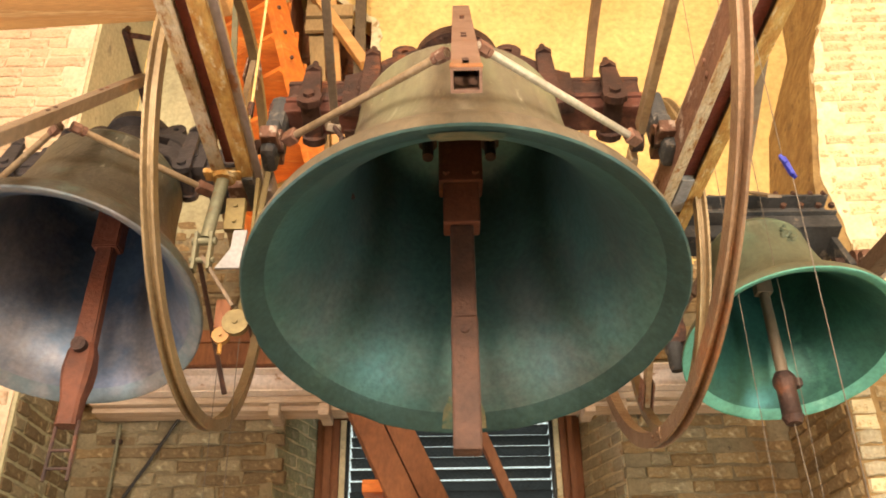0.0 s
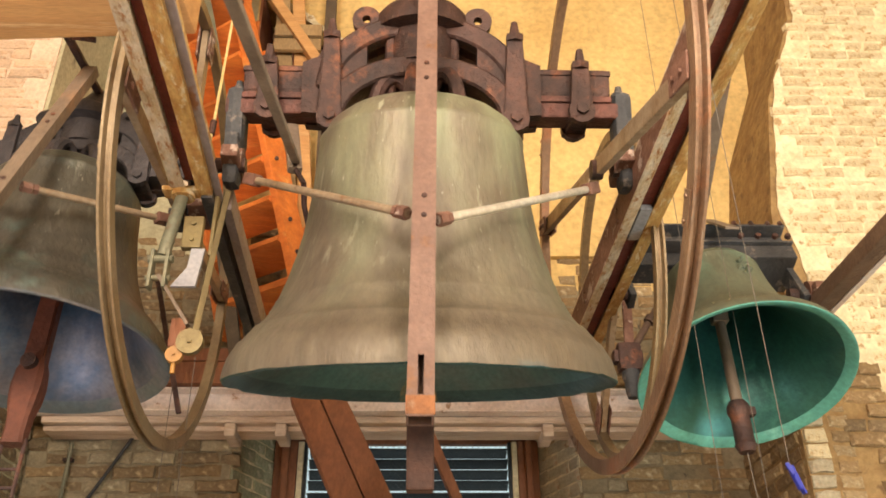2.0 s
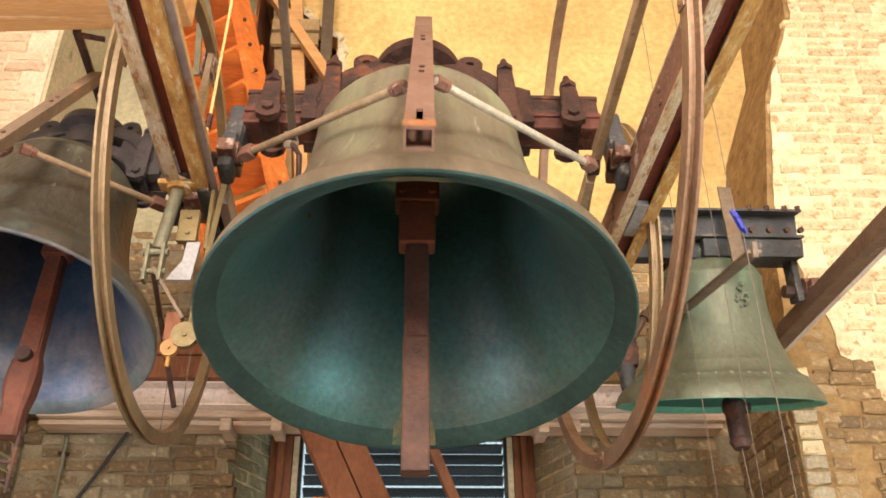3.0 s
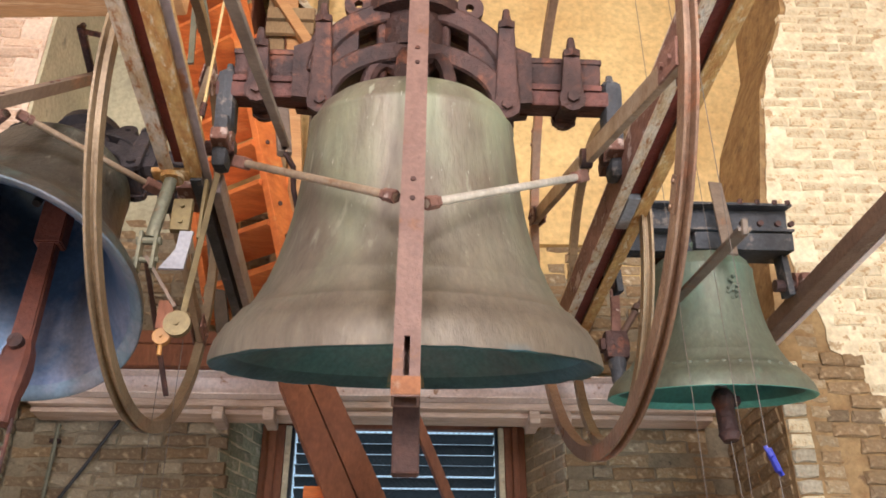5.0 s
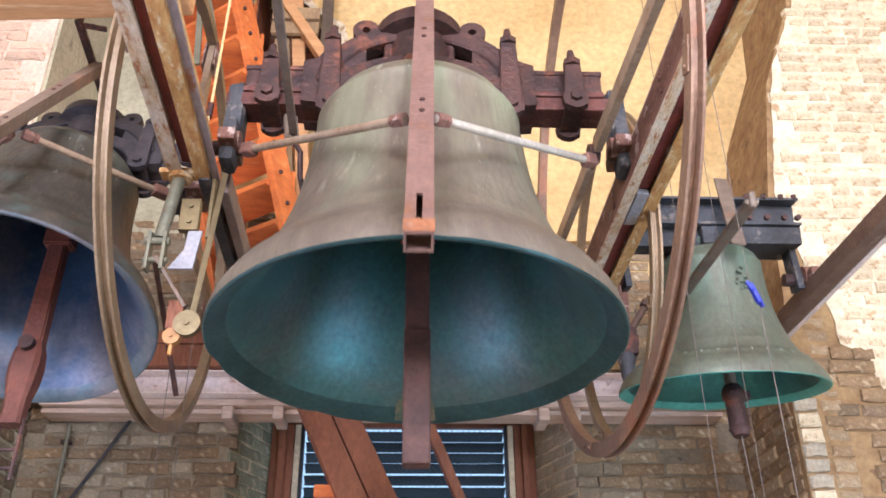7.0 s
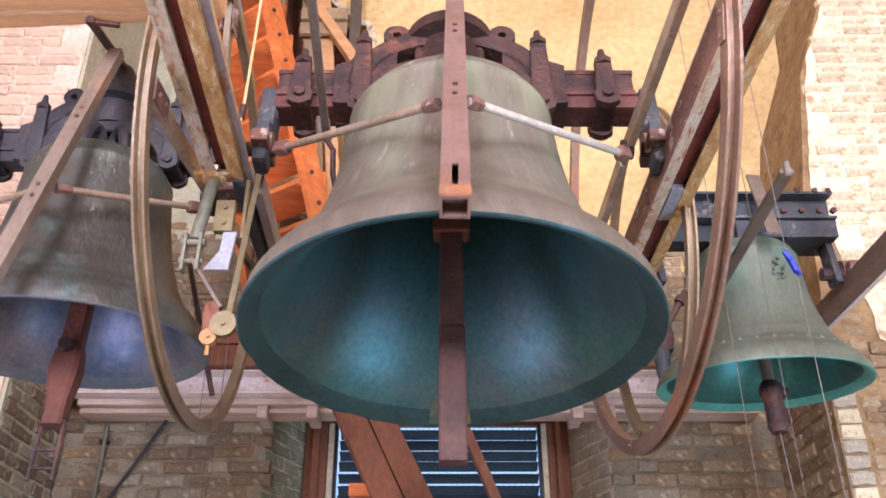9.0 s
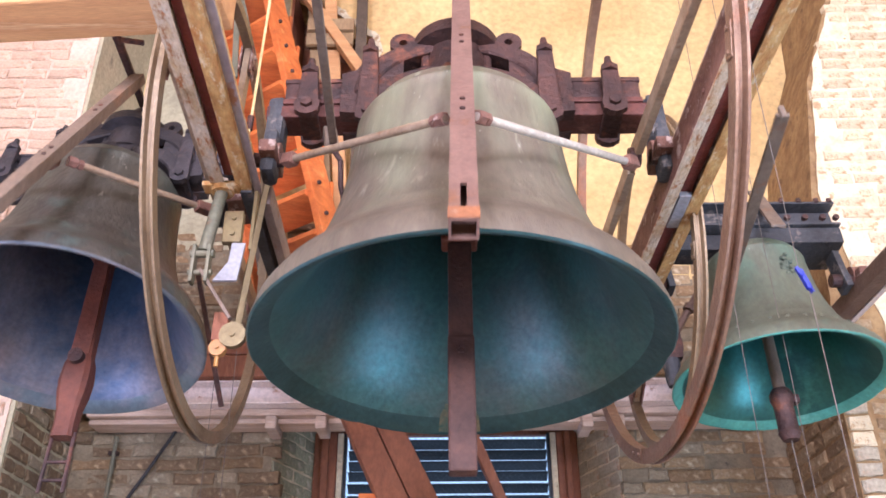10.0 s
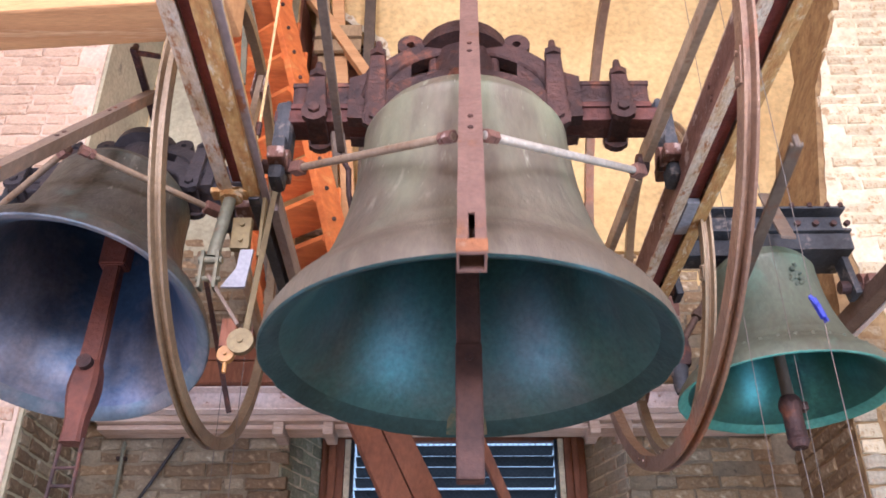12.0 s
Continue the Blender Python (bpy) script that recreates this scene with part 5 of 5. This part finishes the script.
for x, y in ((1.09, 3.0), (1.27, 3.05)):
    cord = thing("bell_rope", (x, y, EZ + 1.3), "thin grey pull cord", "rope")
    bm = bmesh.new()
    rod(bm, (0, 0, ZC - EZ - 1.301), (0, 0, -2.9), 0.0014, seg=6)
    part("strand", bm, ROPE, cord)

# ---- bricks: pieces of the walls, laid last ----
random.seed(11)


def brick_mesh(name, seed, mat, w=0.225, h=0.062, d=0.05):
    rnd = random.Random(seed)
    bm = bmesh.new()
    box(bm, (0, -d, 0), (w, 0, h))
    es = [e for e in bm.edges if all(abs(v.co.y + d) < 1e-6 for v in e.verts)]
    bmesh.ops.bevel(bm, geom=es, offset=0.009, segments=1, affect="EDGES")
    long_edges = [e for e in bm.edges if abs(e.verts[0].co.x - e.verts[1].co.x) > w * 0.5]
    bmesh.ops.subdivide_edges(bm, edges=long_edges, cuts=2 if w > 0.15 else 1)
    for v in bm.verts:
        v.co += Vector((rnd.uniform(-1, 1) * 0.007, rnd.uniform(-1, 1) * 0.004, rnd.uniform(-1, 1) * 0.006))
    bmesh.ops.recalc_face_normals(bm, faces=bm.faces)
    me = bpy.data.meshes.new(name)
    bm.to_mesh(me)
    bm.free()
    me.materials.append(mat)
    return me


def lay(parent, x0, x1, z0, z1, y, mats, seed, keep=None, turn=0.0, proud=0.016, rough=1.0):
    """Courses of bricks on a wall face that looks towards -y."""
    rnd = random.Random(seed)
    meshes = [brick_mesh("brick", seed * 10 + i, mats[i % len(mats)]) for i in range(8)]
    heads = [brick_mesh("brick", seed * 10 + i, mats[i % len(mats)], w=0.108) for i in range(8, 14)]
    z, row = z0, 0
    while z < z1:
        x = x0 - (0.115 if row % 2 else 0.0) + rnd.uniform(-0.02, 0.02)
        while x < x1:
            head = rnd.random() < 0.3
            me = rnd.choice(heads if head else meshes)
            w = 0.118 if head else 0.236
            if x > x0 - 0.06 and x + w < x1 + 0.06 and rnd.random() > 0.03 * rough and (keep is None or keep(x, x + w, z)):
                ob = new("brick", me)
                ob.parent = parent
                ob.matrix_basis = pose(x, y + 0.05 - proud + rough * rnd.uniform(-0.006, 0.008), z + rough * rnd.uniform(-0.004, 0.004), 0, rough * rnd.uniform(-1.2, 1.2), turn + (rough - 1) * rnd.uniform(-1.5, 1.5))
            x += w
        z += 0.0735
        row += 1


def pier_edge(z):
    pts = [(0.0, 2.22), (1.4, 2.20), (1.8, 2.18), (2.14, 2.10), (2.52, 2.02), (3.35, 2.15), (3.95, 2.40), (6.0, 2.5)]
    z -= EZ
    for (a, xa), (b, xb) in zip(pts, pts[1:]):
        if a <= z <= b:
            return xa + (xb - xa) * (z - a) / (b - a)
    return 2.5


bm = bmesh.new()
zs = [EZ + 0.5 + 0.06 * i for i in range(72)]
col_a = [bm.verts.new((pier_edge(z) + (0.17 - 0.1 * max(0.0, z - EZ - 1.2) if z < EZ + 1.64 else 0.0) + 0.05 * noise.noise(Vector((3, 0, z * 6))), YP - 0.004, z)) for z in zs]
col_b = [bm.verts.new((3.14, YP - 0.004, z)) for z in zs]
for i in range(71):
    bm.faces.new((col_a[i], col_b[i], col_b[i + 1], col_a[i + 1]))
ex = bmesh.ops.extrude_face_region(bm, geom=bm.faces[:])
bmesh.ops.translate(bm, vec=(0, -0.006, 0), verts=[v for v in ex["geom"] if isinstance(v, bmesh.types.BMVert)])
part("limewash_skin", bm, LIMEWASH, wall_pier_right, "flaking limewash over the joints")


def stained(a, z):
    """A ragged band beside the corner that is laid in brown instead of limewashed brick."""
    h = z - EZ
    return h < 1.66 + 0.1 * math.sin(a * 23) and 2.03 < a + 0.05 * math.sin(h * 31) + 0.03 * math.sin(h * 77) < 2.34 - 0.12 * max(0.0, h - 1.2)


lay(wall_pier_right, 1.99, 3.0, EZ + 0.75, EZ + 4.3, YP, [BRICK_WHITE], 3, keep=lambda a, b, z: a > pier_edge(z) - 0.03 and not stained(a, z), proud=0.018, rough=1.0)
lay(wall_pier_right, 1.99, 3.0, EZ + 0.75, EZ + 1.8, YP, [BRICK_BROWN, BRICK_DARK], 3, keep=lambda a, b, z: stained(a, z), proud=0.017, rough=1.0)
lay(wall_pier_left, -2.95, -2.12, EZ + 0.8, EZ + 3.95, YP, [BRICK_PINK], 4, proud=0.015)
def lay_run(parent, x, y, turn, length, z0, z1, mats, seed, proud=0.012):
    """Courses along a face that runs from (x, y) in the direction turn."""
    rnd = random.Random(seed)
    long = [brick_mesh("brick", seed * 10 + i, mats[i % len(mats)]) for i in range(6)]
    short = [brick_mesh("brick", seed * 10 + i, mats[i % len(mats)], w=0.108) for i in range(6, 10)]
    d = Vector((math.cos(radians(turn)), math.sin(radians(turn)), 0))
    out = Vector((math.sin(radians(turn)), -math.cos(radians(turn)), 0))
    z, row = z0, 0
    while z < z1:
        q = 0.0
        while q < length - 0.1:
            small_one = (row % 2 == 1 and q == 0.0) or length - q < 0.23 or rnd.random() < 0.2
            ob = new("brick", rnd.choice(short if small_one else long))
            ob.parent = parent
            at = Vector((x, y, z)) + d * q - out * (0.05 - proud + rnd.uniform(-0.004, 0.006))
            ob.matrix_basis = pose(*at, 0, rnd.uniform(-1.3, 1.3), turn)
            q += 0.118 if small_one else 0.236
        z += 0.0735
        row += 1


lay_run(wall_pier_right, 1.885, YP, 0, 0.12, EZ + 0.7, EZ + 1.52, [BRICK_REVEAL, BRICK_WHITE, BRICK_TAN], 5, 0.02)
lay_run(wall_pier_right, 1.88, YB - 0.01, -90, YB - YP - 0.01, EZ + 0.7, EZ + 1.5, [BRICK_TAN, BRICK_BROWN], 41)
lay_run(wall_pier_right, 2.02, YP, 0, 0.2, EZ + 0.7, EZ + 1.75, [BRICK_TAN, BRICK_BROWN], 42, 0.005)
lay_run(wall_pier_left, -2.08, YP + 0.03, 90, YB - YP - 0.05, EZ + 0.7, EZ + 1.6, [BRICK_DARK, BRICK_GREY], 43)


def lay_reveal(parent, x, y, turn, seed, mat):
    rnd = random.Random(seed)
    long = [brick_mesh("brick", seed * 10 + i, mat, w=0.225) for i in range(4)]
    short = [brick_mesh("brick", seed * 10 + i, mat, w=0.108) for i in range(4, 8)]
    d = Vector((math.cos(radians(turn)), math.sin(radians(turn)), 0))
    out = Vector((math.sin(radians(turn)), -math.cos(radians(turn)), 0))
    for k in range(12):
        q = 0.01
        for pick in ((long, long) if k % 2 else (short, long, short)):
            ob = new("brick", rnd.choice(pick))
            ob.parent = parent
            at = Vector((x, y, EZ + 0.72 + 0.0735 * k)) + d * q - out * (0.036 + rnd.uniform(0, 0.008))
            ob.matrix_basis = pose(*at, 0, rnd.uniform(-1.5, 1.5), turn)
            q += 0.118 if pick is short else 0.235


lay_reveal(reveals[0], WX0, YB, math.degrees(math.atan2(0.45, -0.80 - WX0)), 31, BRICK_GREENISH)
lay_reveal(reveals[1], 0.78, YB + 0.45, math.degrees(math.atan2(-0.45, WX1 - 0.78)), 32, BRICK_REVEAL)
# left of the window: mostly dark bricks, shade put into their colour
lay(wall_back, -2.08, WX0 + 0.02, EZ + 0.8, ZPL - 0.05, YB, [BRICK_DARK, BRICK_GREY, BRICK_DARK, BRICK_BROWN, BRICK_GREY, BRICK_DARK, BRICK_DARK, BRICK_GREY], 6, proud=0.012, rough=1.2)
lay(wall_back, WX1, 1.93, EZ + 0.8, ZPL - 0.05, YB, [BRICK_TAN, BRICK_BROWN, BRICK_TAN, BRICK_TAN, BRICK_BROWN, BRICK_TAN, BRICK_GREY], 7, proud=0.012, rough=1.2)
bm = bmesh.new()
box(bm, (-2.07, YB - 0.036, ZPL + 0.004), (-0.55, YB - 0.0302, EZ + 2.6))
part("mortar_bed", bm, MORTAR, wall_upper, "dirty mortar bed")
bm = bmesh.new()
box(bm, (-2.07, YB - 0.036, EZ + 2.604), (-1.13, YB - 0.0302, EZ + 5.0))
part("plaster_patch", bm, PLASTER_GREY, wall_upper, "grey-green lime plaster beside the stair")
bm = bmesh.new()
box(bm, (0.79, YB + 0.013, ZPL + 0.004), (1.87, YB + 0.0198, EZ + 2.4))
part("mortar_bed", bm, MORTAR, wall_upper, "dirty mortar bed")
# dark bricks beside the stair paint the shade on this wall
lay(wall_upper, -2.06, -0.5, ZPL + 0.01, 3.1 + EZ, YB - 0.03, [BRICK_DARK, BRICK_BROWN, BRICK_DARK], 14, lambda a, b, z: z - EZ < 2.75 + 0.3 * noise.noise(Vector((a * 2.5, z * 1.5, 4))), proud=0.013)
lay(wall_upper, 0.8, 1.95, ZPL + 0.01, 2.6 + EZ, YB + 0.02, [BRICK_TAN, BRICK_BROWN], 8, lambda a, b, z: z - EZ < 2.45 + 0.35 * noise.noise(Vector((a * 2.5, z * 1.5, 0))) + 0.2)
# lining panels in dark brick red put the hole's shade into colour
bm = bmesh.new()
box(bm, (-0.521, YB - 0.024, EZ + 3.725), (-0.502, YB + 0.44, EZ + 4.40))
box(bm, (-1.118, YB - 0.024, EZ + 3.725), (-1.10, YB + 0.44, EZ + 4.86))
box(bm, (-1.098, YB + 0.425, EZ + 3.725), (-0.523, YB + 0.444, EZ + 4.90))
part("hole_lining", bm, BRICK_RED, wall_upper, "dark red brick lining that paints the shade in the broken hole")
rnd_edge = random.Random(21)
edge_pts = [(-0.50, 3.95), (-0.505, 4.1), (-0.50, 4.25)] + brk
bm = bmesh.new()
strip = []
for (xa, za), (xb, zb) in zip(edge_pts, edge_pts[1:]):
    for k in range(3):
        q = k / 3
        x, z = xa + (xb - xa) * q, za + (zb - za) * q
        wide = 0.035 + 0.05 * abs(noise.noise(Vector((x * 9, 2, z * 9))))
        dx, dz = (0.5, 0.86) if z > 4.33 else (1.0, 0.1)
        strip.append((bm.verts.new((x - dx * 0.012, YB - 0.033, EZ + z - dz * 0.012 + rnd_edge.uniform(-0.006, 0.006))),
                      bm.verts.new((x + dx * wide, YB - 0.033, EZ + z + dz * wide + rnd_edge.uniform(-0.012, 0.012)))))
for (a0, a1), (b0, b1) in zip(strip, strip[1:]):
    bm.faces.new((a0, a1, b1, b0))
ex = bmesh.ops.extrude_face_region(bm, geom=bm.faces[:])
bmesh.ops.translate(bm, vec=(0, -0.014, 0), verts=[v for v in ex["geom"] if isinstance(v, bmesh.types.BMVert)])
bmesh.ops.recalc_face_normals(bm, faces=bm.faces)
part("plaster_edge", bm, LIMEWASH, wall_upper, "broken white plaster along the hole")
lay(wall_upper, -1.10, -0.53, EZ + 3.75, EZ + 4.85, YB + 0.425, [BRICK_RED], 9)


def motions():
    """The bells swing, the clappers hang almost still, the rope runs with the great wheel."""
    steps = [i / 10 for i in range(121)]
    walk(great, [(t, pose(*BIG, -swing_big(t))) for t in steps])
    walk(left_bell, [(t, pose(*LEFT, -swing_left(t))) for t in steps])
    walk(small, [(t, pose(*RIGHT, -swing_right(t))) for t in steps])
    walk(great_clapper, [(t, pose(0, 0, 0.02, 0.75 * swing_big(t))) for t in steps])
    walk(left_clapper, [(t, pose(0.045, 0, 0.0, swing_left(t) - 4)) for t in steps])
    walk(small_clapper, [(t, pose(0, 0, 0.0, swing_right(t) - 4)) for t in steps])
    walk(tape, [(t, pose(0.715, 1.58, EZ + 0.69 + 1.06 * radians(swing_big(t)))) for t in steps])


motions()
